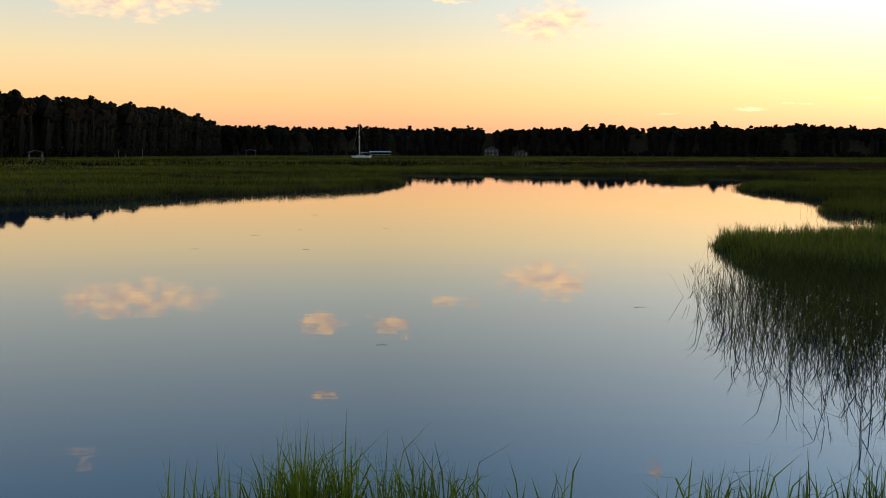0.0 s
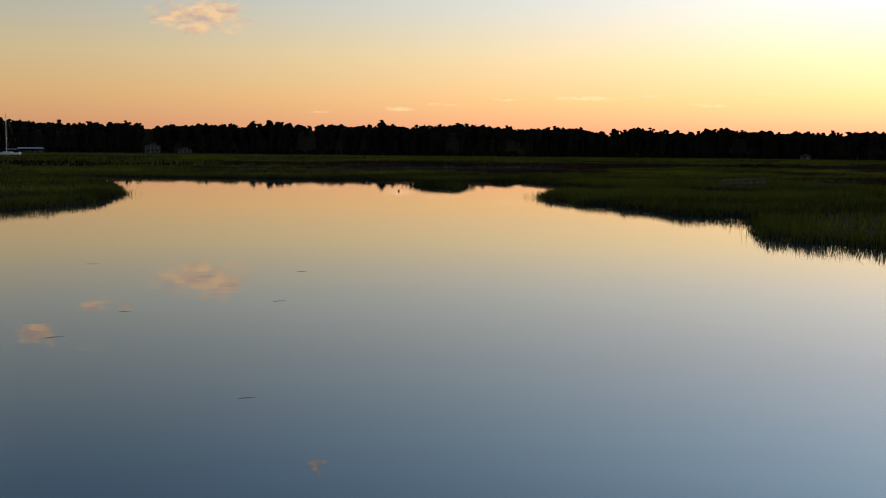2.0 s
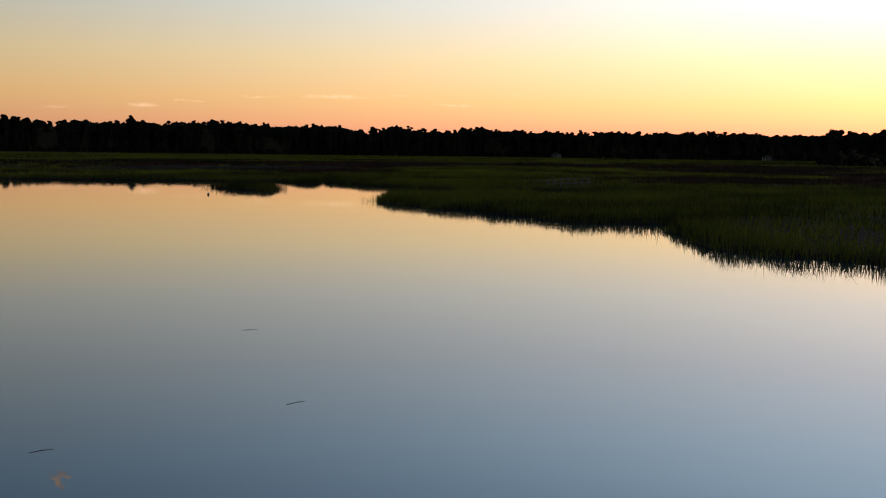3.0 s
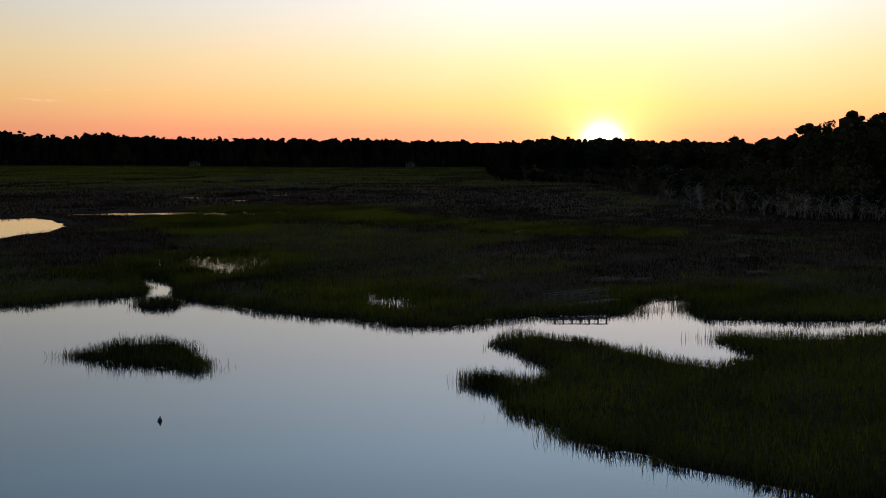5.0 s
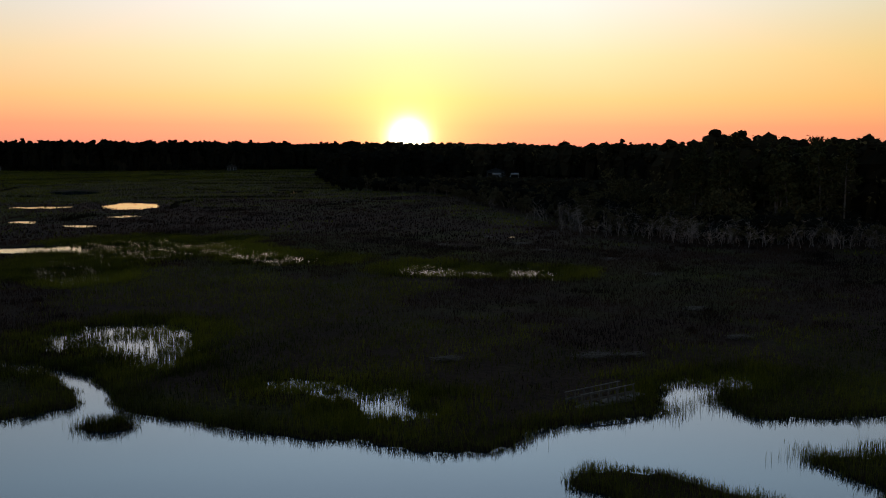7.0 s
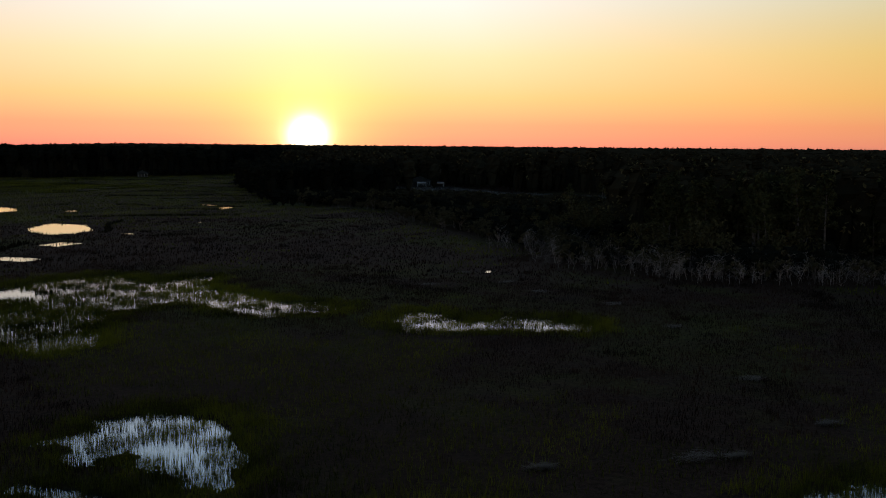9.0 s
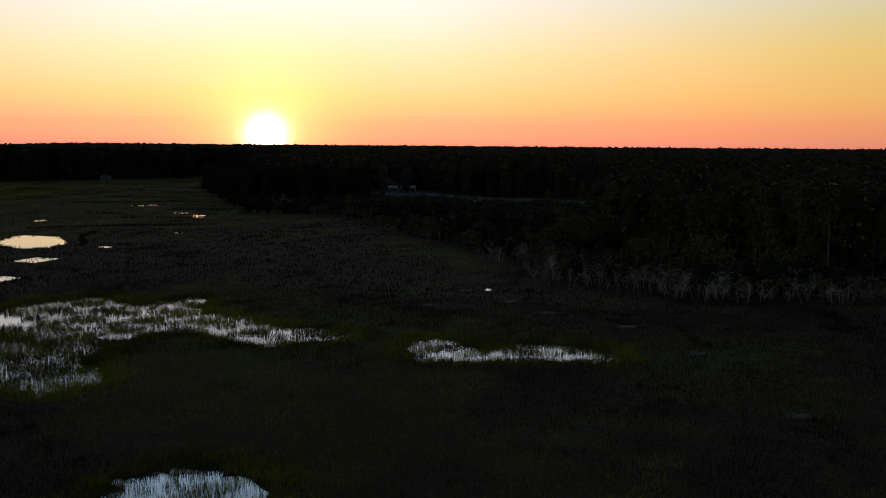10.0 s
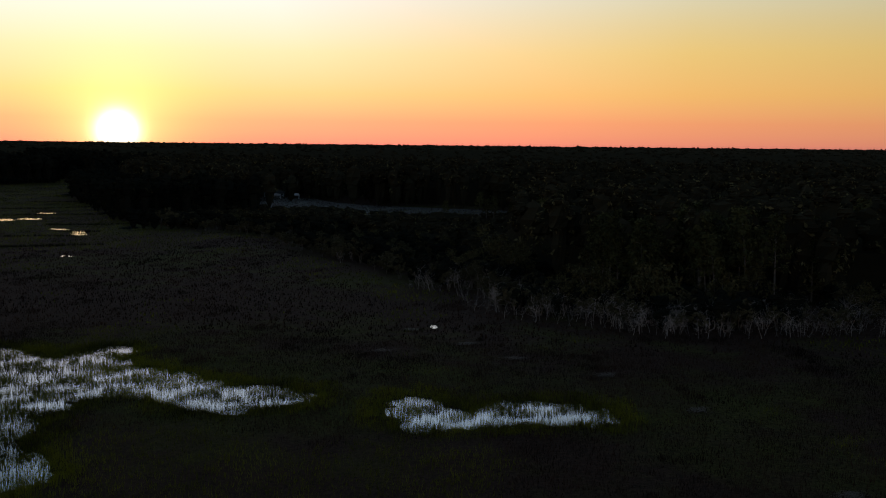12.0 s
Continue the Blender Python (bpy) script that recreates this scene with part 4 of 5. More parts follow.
def crowns(rng, places, heights, wide, count, size, trunks=True, clumps=7, deep=0.45, full=0.0, shade=None):
    """Many simple trees in one heap: a stem and a few leaf clumps each."""
    heap = Heap()
    n = len(places)
    wide = wide * rng.uniform(0.6, 1.3, n)
    # stems
    if trunks:
        w = 0.16
        v = np.stack([np.column_stack([places + (dx, dy), np.full(n, 0.0) if z == 0 else heights * z]) for z in (0, 0.85) for dx, dy in ((-w, -w), (w, -w), (0, w))], 1)
        k = np.arange(n)[:, None] * 6
        heap.put(v.reshape(-1, 3), np.concatenate([k + c for c in ([0, 1, 4], [0, 4, 3], [1, 2, 5], [1, 5, 4], [2, 0, 3], [2, 3, 5])]))
    # clumps: each tree has a few, each clump a few leaf sprays
    per = clumps
    c0 = np.repeat(np.column_stack([places, heights]), per, 0)
    h = np.repeat(heights, per)
    a, r = rng.uniform(0, 6.28, n * per), np.sqrt(rng.uniform(0, 1, n * per)) * np.repeat(wide, per)
    u = r / np.repeat(wide, per)
    drop = u ** 2 * np.minimum(0.55 * h, 0.95 * np.repeat(wide, per)) + rng.uniform(0, 1, n * per) ** (2.2 - 1.2 * full) * deep * h * 0.75
    c = c0 + np.column_stack([np.cos(a) * r, np.sin(a) * r, -drop])
    # the dense heart of each crown and clump: small, uneven, hidden in the sprays, coloured as shade
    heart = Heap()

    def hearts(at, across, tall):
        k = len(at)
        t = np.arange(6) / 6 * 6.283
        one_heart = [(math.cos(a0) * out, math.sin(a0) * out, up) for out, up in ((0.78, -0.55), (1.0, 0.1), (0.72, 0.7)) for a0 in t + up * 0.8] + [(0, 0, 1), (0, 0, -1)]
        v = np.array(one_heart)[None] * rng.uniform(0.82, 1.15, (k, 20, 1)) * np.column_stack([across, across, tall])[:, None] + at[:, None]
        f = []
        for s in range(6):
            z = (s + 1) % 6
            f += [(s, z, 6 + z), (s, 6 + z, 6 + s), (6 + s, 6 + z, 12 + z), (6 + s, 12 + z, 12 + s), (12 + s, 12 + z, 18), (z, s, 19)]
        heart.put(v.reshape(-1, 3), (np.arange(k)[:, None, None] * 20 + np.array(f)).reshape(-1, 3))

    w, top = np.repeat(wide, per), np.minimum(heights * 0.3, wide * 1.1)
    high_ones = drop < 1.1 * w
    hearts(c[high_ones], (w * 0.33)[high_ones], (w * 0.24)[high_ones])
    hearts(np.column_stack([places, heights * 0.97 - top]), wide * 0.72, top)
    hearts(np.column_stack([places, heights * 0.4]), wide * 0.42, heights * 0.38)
    tagged(new("crown_hearts", heart.mesh("crown_hearts", shade or FOREST_SHADE)), "dark blobs filling the woodland crowns, shade put into their colour", "woodland", kind="stuff")
    m = np.repeat(c, count, 0)
    spread_by = np.repeat(np.repeat(wide, per), count)[:, None]
    d = rng.normal(size=m.shape)
    d /= np.linalg.norm(d, axis=1)[:, None]
    m = m + d * spread_by * (0.36, 0.36, 0.26) * rng.uniform(0.4, 1.1, (len(m), 1))
    p, q = facing_pair(rng, d * 0.5 + np.repeat(np.column_stack([np.cos(a) * u, np.sin(a) * u, np.full(len(u), 0.55)]), count, 0) * 0.8)
    s = np.repeat(np.repeat(size, per), count)[:, None] * rng.uniform(0.6, 1.4, (len(m), 1))
    v = np.stack([m - p * s, m + q * s * 0.5, m + p * s, m - q * s * 0.5], 1).reshape(-1, 3)
    k = np.arange(len(m))[:, None] * 4
    heap.put(v, np.concatenate([k + [0, 1, 2], k + [0, 2, 3]]))
    return heap


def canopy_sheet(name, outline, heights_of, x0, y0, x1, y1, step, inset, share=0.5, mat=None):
    """A closed, lumpy sheet below a wood's crowns, its dark colour standing for the shade inside."""
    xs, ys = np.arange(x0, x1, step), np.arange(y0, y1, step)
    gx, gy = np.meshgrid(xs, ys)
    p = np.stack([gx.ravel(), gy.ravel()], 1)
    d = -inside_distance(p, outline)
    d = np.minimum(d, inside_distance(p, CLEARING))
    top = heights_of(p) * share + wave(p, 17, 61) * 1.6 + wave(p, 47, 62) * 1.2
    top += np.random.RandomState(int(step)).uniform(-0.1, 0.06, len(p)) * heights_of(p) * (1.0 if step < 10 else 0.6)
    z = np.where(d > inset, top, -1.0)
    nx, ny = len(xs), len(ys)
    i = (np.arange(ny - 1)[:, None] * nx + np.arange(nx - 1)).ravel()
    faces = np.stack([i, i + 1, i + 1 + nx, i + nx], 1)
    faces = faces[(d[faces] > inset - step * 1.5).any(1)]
    return new(name, mesh_from(name, np.column_stack([p, z]), faces, mat or CANOPY_SHADE, False))


def wood_height(p):
    """How tall the wood stands at a place."""
    az = np.degrees(np.arctan2(p[:, 0] - 10.8, p[:, 1] - 143))
    away = np.hypot(p[:, 0] - 10.8, p[:, 1] - 143)
    low_part = (az < 83) & (az > 42) & (away < 470) & (p[:, 1] < 450)
    scrub = 3.2 + 3.6 * np.clip((inside_distance(p, CLEARING) - 8) / 80, 0, 1) * np.clip((470 - away) / 75, 0, 1)
    return np.where(low_part, scrub, 19.0) + wave(p, 60, 63) * np.where(low_part, 0.4, 1.4)


def build_far_woods():
    rng = np.random.RandomState(8)
    # the wood behind its near edge: fine trees first, then the inside
    q = scatter(rng, 14000, 165, -200, 880, 640)
    d = -inside_distance(q, WOOD_EAST)
    q, d = q[d > 28], d[d > 28]
    keep = (inside_distance(q, CLEARING) > 3) & (rng.uniform(0, 1, len(q)) < np.where(d < 150, 0.85, 0.32))
    q, d = q[keep], d[keep]
    h = wood_height(q) * rng.uniform(0.8, 1.06, len(q))
    near = (d < 95) & (q[:, 0] < 420)
    heap = crowns(rng, q[near], h[near], 1.9 + h[near] * 0.12, 8, 0.26 + h[near] * 0.014, clumps=10, deep=0.8, shade=CANOPY_SHADE)
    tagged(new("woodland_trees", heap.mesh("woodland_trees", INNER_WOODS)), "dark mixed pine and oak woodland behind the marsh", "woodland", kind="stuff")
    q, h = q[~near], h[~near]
    heap = crowns(rng, q, h, 2.3 + h * 0.13, 6, 0.36 + h * 0.018, clumps=7, deep=0.6, shade=CANOPY_SHADE)
    tagged(new("woodland_trees", heap.mesh("woodland_trees", INNER_WOODS)), "dark olive woodland around a clearing", "woodland", kind="stuff")
    # woods across the marsh, thick along their front
    front = [(-192, 393), (-190, 455), (-169, 543), (-169, 734), (-190, 900), (42, 952), (158, 904), (260, 831), (413, 831), (487, 721), (546, 612), (696, 560), (775, 612)]
    q = np.concatenate([edge_points(rng, front, 1500, -3, 40), edge_points(rng, front[:5], 260, -3, 30), edge_points(rng, front, 600, 30, 110), edge_points(rng, [(775, 612), (1250, 1258)], 400, -5, 100),
                        edge_points(rng, [(1190, 900), (827, 645), (689, 524), (539, 455), (439, 382), (374, 335)], 700, 0, 60)])
    q = q[inside_distance(q, CLEARING) > 5]
    h = north_height(q) * rng.uniform(0.86, 1.04, len(q)) * np.where((q[:, 0] > 360) & (q[:, 1] < 508), 0.68, 1.0)
    close = (q[:, 0] < 0) & (q[:, 1] < 760)
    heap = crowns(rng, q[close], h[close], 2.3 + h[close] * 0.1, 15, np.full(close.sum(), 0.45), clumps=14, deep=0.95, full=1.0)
    tagged(new("west_wood", heap.mesh("west_wood", SHADED_WOODS)), "dark pine wood on the west side of the marsh", "woodland", kind="stuff")
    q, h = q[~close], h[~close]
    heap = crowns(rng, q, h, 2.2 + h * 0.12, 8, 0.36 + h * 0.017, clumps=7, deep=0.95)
    tagged(new("distant_treeline", heap.mesh("distant_treeline", SHADED_WOODS)), "dark distant line of pines beyond the marsh", "woodland", kind="stuff")
    # undergrowth along both fronts
    q = np.concatenate([edge_points(rng, front, 1300, -5, 12), edge_points(rng, WOOD_EDGE, 700, 4, 40), edge_points(rng, WOOD_EDGE[5:12], 300, 10, 60),
                        edge_points(rng, [(827, 645), (689, 524), (539, 455), (439, 382), (374, 335), (343, 313)], 300, -3, 20)])
    h = rng.uniform(2.2, 5.6, len(q))
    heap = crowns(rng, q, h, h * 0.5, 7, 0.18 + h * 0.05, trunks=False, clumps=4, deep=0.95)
    tagged(new("undergrowth", heap.mesh("undergrowth", SHADED_WOODS)), "dark tangled shrubs filling the foot of the woods", "undergrowth", kind="stuff")
    # stand-out pines on the skyline: x, y, height
    SKYLINE = [(124, 919, 28.1), (129, 914, 26.2), (138, 916, 29.4), (145, 912, 28.8), (153, 911, 27.5), (222, 866, 29.4), (302, 903, 30.0), (297, 899, 27.5), (577, 652, 20.6), (662, 629, 21.2),
               (694, 621, 21.9), (706, 621, 21.2), (-188, 448, 31.0), (-182, 456, 29.6), (-177, 499, 29.6), (-172, 521, 31.0), (-169, 575, 30.4), (-169, 645, 31.0), (-173, 690, 30.4), (-170, 737, 30.4)]
    tall = np.array(SKYLINE, float)
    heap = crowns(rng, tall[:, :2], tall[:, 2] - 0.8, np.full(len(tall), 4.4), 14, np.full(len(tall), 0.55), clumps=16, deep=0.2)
    tagged(new("skyline_pines", heap.mesh("skyline_pines", SHADED_WOODS)), "taller pines standing out of the distant treeline", "woodland", kind="stuff")
    # deep forest out to the horizon
    q = scatter(rng, 13000, -1200, -400, 2200, 1900)
    d = np.maximum(-inside_distance(q, WOOD_EAST), -inside_distance(q, WOOD_NORTH))
    far = np.hypot(q[:, 0], q[:, 1] - 140)
    q = q[(d > 80) & (far > 540) & (far < 1750)]
    h = rng.uniform(13.0, 16.0, len(q))
    heap = crowns(rng, q, h, rng.uniform(4, 7, len(q)), 4, rng.uniform(0.7, 1.1, len(q)), trunks=False, clumps=4, shade=CANOPY_SHADE)
    tagged(new("deep_forest", heap.mesh("deep_forest", HAZY_WOODS)), "unbroken dark forest canopy reaching the horizon", "woodland", kind="stuff")

    q = scatter(rng, 16000, -3600, -2600, 4800, 4800)
    d = np.maximum(-inside_distance(q, WOOD_EAST), -inside_distance(q, WOOD_NORTH))
    far = np.hypot(q[:, 0], q[:, 1] - 140)
    q, far = q[(d > 80) & (far > 1700) & (far < 4850)], far[(d > 80) & (far > 1700) & (far < 4850)]
    h = rng.uniform(13.0, 18.0, len(q)) + 14.0 * np.clip((far - 1500) / 3300, 0, 1)
    heap = crowns(rng, q, h, rng.uniform(6, 12, len(q)), 3, rng.uniform(1.2, 2.0, len(q)), trunks=False, clumps=3, shade=CANOPY_SHADE)
    tagged(new("horizon_forest", heap.mesh("horizon_forest", HAZY_WOODS)), "line of forest along the horizon, haze mixed into its leaf colour", "woodland", kind="stuff")

    def inland(p):
        return 15.0 + 14.0 * np.clip((np.hypot(p[:, 0], p[:, 1]) - 1500) / 3300, 0, 1)
    tagged(canopy_sheet("east_canopy", WOOD_EAST, wood_height, 160, -360, 1100, 800, 6.0, 34, 0.55), "closed sheet below the crowns of the wood, coloured as shade", "woodland", kind="stuff")
    tagged(canopy_sheet("east_canopy", WOOD_EAST, inland, 1080, -1900, 2400, 2700, 14.0, 40, 0.82), "closed sheet below the inland crowns, coloured as shade", "woodland", kind="stuff")
    tagged(canopy_sheet("east_canopy", WOOD_EAST, inland, 2360, -3600, 5400, 5400, 40.0, 40, 0.84), "closed sheet below the far inland crowns, coloured as shade", "woodland", kind="stuff")
    tagged(canopy_sheet("north_canopy", WOOD_NORTH, north_height, -760, 290, 1250, 1800, 9.0, 12, 0.76), "closed sheet below the crowns across the marsh, coloured as shade", "woodland", kind="stuff")
    tagged(canopy_sheet("north_canopy", WOOD_NORTH, inland, -4000, 1760, 4000, 5600, 40.0, 40, 0.84), "closed sheet below the far northern crowns, coloured as shade", "woodland", kind="stuff")


def north_height(p):
    """Heights of the woods across the marsh: taller on the west side."""
    west = np.clip((30 - p[:, 0]) / 120, 0, 1) * np.clip((880 - p[:, 1]) / 190, 0, 1)
    east = np.clip((p[:, 0] - 390) / 130, 0, 1)
    return 25.0 + 4.6 * west - 4.5 * east + wave(p, 80, 64) * 1.6


build_near_wood()
build_far_woods()
build_grass()

# ---- buildings, boats and small things ----
WHITE = surface("white_paint", (0.5, 0.5, 0.48), (0.72, 0.72, 0.7), 0.8, 0.5, depth=0.004)
CLAD = surface("grey_cladding", (0.04, 0.038, 0.036), (0.075, 0.072, 0.066), 0.9, 0.8, depth=0.01)
SHINGLE = surface("dark_shingles", (0.03, 0.028, 0.027), (0.06, 0.056, 0.052), 1.5, 0.9, depth=0.02)
TIN = surface("grey_metal_roof", (0.2, 0.2, 0.21), (0.32, 0.32, 0.33), 0.6, 0.35, 0.5, depth=0.004)
TIMBER = surface("weathered_timber", (0.05, 0.042, 0.034), (0.14, 0.115, 0.095), 3.0, 0.9, depth=0.01)
GELCOAT = surface("white_gelcoat", (0.74, 0.74, 0.73), (0.82, 0.82, 0.81), 0.5, 0.2, depth=0.002)
CANVAS = surface("blue_grey_canvas", (0.12, 0.14, 0.18), (0.2, 0.22, 0.26), 2.0, 0.9)
ALLOY = surface("pale_alloy", (0.6, 0.6, 0.6), (0.75, 0.75, 0.75), 1.0, 0.35, 0.8, depth=0.002)
BUOY = surface("dark_buoy_plastic", (0.03, 0.02, 0.018), (0.08, 0.05, 0.04), 8.0, 0.5, depth=0.004)
FOAM = surface("pale_foam", (0.4, 0.36, 0.3), (0.55, 0.5, 0.42), 8.0, 0.7, depth=0.004)
WRACK = surface("dead_reed_wrack", (0.034, 0.023, 0.015), (0.095, 0.066, 0.043), 2.5, 0.95, depth=0.05)
PASTURE = surface("dry_field_grass", (0.014, 0.0125, 0.006), (0.034, 0.029, 0.014), 0.12, 0.95, fine=1.5, depth=0.1)


def glass_build(n, s):
    n.link(n.ramp(n.noise(world_place(n), 0.7, 2.0), [(0.3, (0.02, 0.025, 0.03)), (0.7, (0.04, 0.045, 0.05))]), s.inputs["Base Color"])
    s.inputs["Roughness"].default_value = 0.06


GLASS = material("window_glass", glass_build)


def block(bm, size, at, turn=(0, 0, 0), edge=0.0):
    """A box with softened edges, its middle at the given place."""
    m = pose(*at, *turn) @ Matrix.Diagonal((*size, 1))
    made = bmesh.ops.create_cube(bm, size=1.0, matrix=m)
    if edge:
        edges = list({e for v in made["verts"] for e in v.link_edges})
        bmesh.ops.bevel(bm, geom=edges, offset=edge, segments=1, affect="EDGES")


def stick(bm, a, b, r0, r1=None, sides=8):
    """A round bar from a to b."""
    a, b = Vector(a), Vector(b)
    way = b - a
    m = Matrix.Translation((a + b) / 2) @ way.to_track_quat("Z", "Y").to_matrix().to_4x4()
    bmesh.ops.create_cone(bm, cap_ends=True, segments=sides, radius1=r0, radius2=r0 if r1 is None else r1, depth=way.length, matrix=m)


def part(name, bm, mat, parent, label=""):
    me = bpy.data.meshes.new(name)
    bm.to_mesh(me)
    bm.free()
    me.materials.append(mat)
    return under(name, me, parent, label)


def one(name, fill, mat, parent, label=""):
    bm = bmesh.new()
    fill(bm)
    return part(name, bm, mat, parent, label)


def gable(bm, wide, long, low, high, over=0.5, thick=0.18):
    """A pitched roof whose ridge runs along y."""
    for s in (-1, 1):
        run, rise = wide / 2 + over, (high - low) * (1 + over / (wide / 2))
        slope = math.atan2(rise, run)
        block(bm, (math.hypot(run, rise), long + 2 * over, thick), (s * run / 2, 0, high - rise / 2 + thick / 2), (0, math.degrees(slope) * s, 0), 0.03)


def house(name, label, wide, long, wall_high, roof_high, wall, roof, spot, storeys=1, chimney=True, porch=True):
    ob = thing(name, label, "house")

    def walls(bm):
        block(bm, (wide, long, wall_high), (0, 0, wall_high / 2), edge=0.03)
        v = [bm.verts.new((x, y, z)) for y in (-long / 2, long / 2) for x, z in ((-wide / 2, wall_high), (wide / 2, wall_high), (0, roof_high - 0.05))]
        for f in ((0, 1, 2), (3, 5, 4), (0, 2, 5, 3), (1, 4, 5, 2)):
            bm.faces.new([v[k] for k in f])
    one("wall", walls, wall, ob)
    one("roof", lambda bm: gable(bm, wide, long, wall_high, roof_high), roof, ob)
    if chimney:
        one("chimney", lambda bm: block(bm, (0.7, 0.7, 1.8), (wide * 0.18, long * 0.2, roof_high - 0.1), edge=0.04), CLAD, ob)
    for y in (-long / 2,):
        for level in range(storeys):
            zc = 1.5 + level * 2.7
            for k in range(max(2, int(wide / 2.6))):
                x = -wide / 2 + wide * (k + 0.5) / max(2, int(wide / 2.6))
                if level == 0 and k == 0:
                    door = one("door", lambda bm: block(bm, (0.95, 0.08, 2.05), (x, y - 0.03, 1.03), edge=0.02), TIMBER, ob)
                    continue
                w = one("window", lambda bm: block(bm, (1.2, 0.1, 1.4), (x, y - 0.03, zc), edge=0.02), WHITE, ob)
                one("pane", lambda bm: block(bm, (1.0, 0.05, 1.2), (x, y - 0.09, zc), edge=0.01), GLASS, w)
    if porch:
        one("porch_roof", lambda bm: block(bm, (wide * 0.9, 2.2, 0.12), (0, -long / 2 - 1.1, 2.6), (6, 0, 0), 0.03), roof, ob)
        for k in range(4):
            x = -wide * 0.42 + wide * 0.28 * k
            one("porch_post", lambda bm: block(bm, (0.14, 0.14, 2.5), (x, -long / 2 - 2.0, 1.25), edge=0.015), WHITE, ob)
        one("deck", lambda bm: block(bm, (wide * 0.92, 2.3, 0.18), (0, -long / 2 - 1.12, 0.09), edge=0.02), TIMBER, ob)
    ob.matrix_basis = spot
    return ob


def facing(x, y, z=0.15, extra=0.0):
    """Stands at a place with its front towards the creek."""
    return pose(x, y, z, 0, 0, -math.degrees(math.atan2(x + 6, y - 80)) + extra)


def sailboat():
    ob = thing("sailboat", "white moored sailboat with a bare mast and covered boom", "boat")

    def hull(bm):
        rings = []
        for t in np.linspace(0, 1, 11):
            half = 1.75 * math.sin(math.pi * min(0.97, 0.22 + 0.78 * t)) ** 0.7 if t < 1 else 0.03
            sheer, keel = 1.05 + 0.35 * (t - 0.45) ** 2 * 2 + (0.15 if t < 0.1 else 0), -0.55 * math.sin(math.pi * (0.12 + 0.86 * t)) ** 0.8
            ring = [(half * math.sin(a), -5.3 + 10.6 * t * 0.998, sheer + (keel - sheer) * max(0.0, math.cos(a)) ** 0.8)
                    for a in np.linspace(-math.pi / 2, math.pi / 2, 9)]
            rings.append([bm.verts.new(p) for p in ring])
        for a, b in zip(rings, rings[1:]):
            for k in range(8):
                bm.faces.new((a[k], a[k + 1], b[k + 1], b[k]))
            bm.faces.new((a[8], a[0], b[0], b[8]))
        bm.faces.new(rings[0])
        bmesh.ops.recalc_face_normals(bm, faces=bm.faces)
    one("hull", hull, GELCOAT, ob)
    cabin = one("cabin", lambda bm: block(bm, (2.0, 4.0, 0.55), (0, 0.3, 1.3), edge=0.16), GELCOAT, ob)
    for s in (-1, 1):
        for k in range(3):
            one("window", lambda bm: block(bm, (0.03, 0.7, 0.2), (s * 1.0, -0.7 + k * 1.0, 1.32), edge=0.01), GLASS, cabin)
    one("mast", lambda bm: stick(bm, (0, 0.9, 1.2), (0, 0.9, 18.4), 0.13, 0.09, 10), ALLOY, ob)
    one("boom", lambda bm: stick(bm, (0, 0.8, 2.6), (0, -3.8, 2.7), 0.07), ALLOY, ob)
    one("sail_cover", lambda bm: stick(bm, (0, 0.75, 2.82), (0, -3.7, 2.86), 0.2, 0.11, 10), CANVAS, ob, "folded sail under a dark cover")
    for z in (8.0, 13.0):
        one("spreader", lambda bm: stick(bm, (-0.9, 0.9, z), (0.9, 0.9, z), 0.03), ALLOY, ob)
    for foot in ((0, 5.1, 1.4), (0, -5.2, 1.3), (-1.6, 0.7, 1.2), (1.6, 0.7, 1.2)):
        one("stay", lambda bm: stick(bm, foot, (0, 0.9, 18.2), 0.012, None, 5), ALLOY, ob)
    for s in (-1, 1):
        one("rail", lambda bm: [stick(bm, (s * 1.55, -4.5 + k, 1.25), (s * 1.55, -3.5 + k, 1.25 if k else 1.25), 0.02, None, 6) for k in range(6)], ALLOY, ob)
    ob.matrix_basis = pose(-41.2, 532.1, 0.25, 0, 0, 68)


def shelter(name, label, spot, wide, deep, high, roof, posts=3, deck=0.9):
    """A roofed pier head on piles."""
    ob = thing(name, label, "dock shelter")
    one("roof", lambda bm: gable(bm, deep, wide, high - 0.5, high, 0.35, 0.12), roof, ob)
    one("deck", lambda bm: block(bm, (deep, wide, 0.16), (0, 0, deck), edge=0.02), TIMBER, ob)
    for sx in (-1, 1):
        for k in range(posts):
            y = -wide / 2 + wide * k / (posts - 1)
            one("post", lambda bm: stick(bm, (sx * deep / 2.1, y, -0.3), (sx * deep / 2.1, y, high - 0.4), 0.1), TIMBER, ob)
        one("railing", lambda bm: block(bm, (0.06, wide, 0.08), (sx * deep / 2.1, 0, deck + 0.95), edge=0.01), WHITE, ob)
    ob.matrix_basis = spot
    return ob


def pole(name, label, category, x, y, high, radius, mat, group=""):
    ob = thing(name, label, category, group)
    one("shaft", lambda bm: stick(bm, (0, 0, -0.3), (0, 0, high), radius, radius * 0.8), mat, ob)
    one("cap", lambda bm: bmesh.ops.create_cone(bm, cap_ends=True, segments=8, radius1=radius * 1.1, radius2=radius * 0.2, depth=radius * 1.4,
                                                matrix=Matrix.Translation((0, 0, high + radius * 0.5))), mat, ob)
    ob.matrix_basis = pose(x, y, 0.1)
    return ob


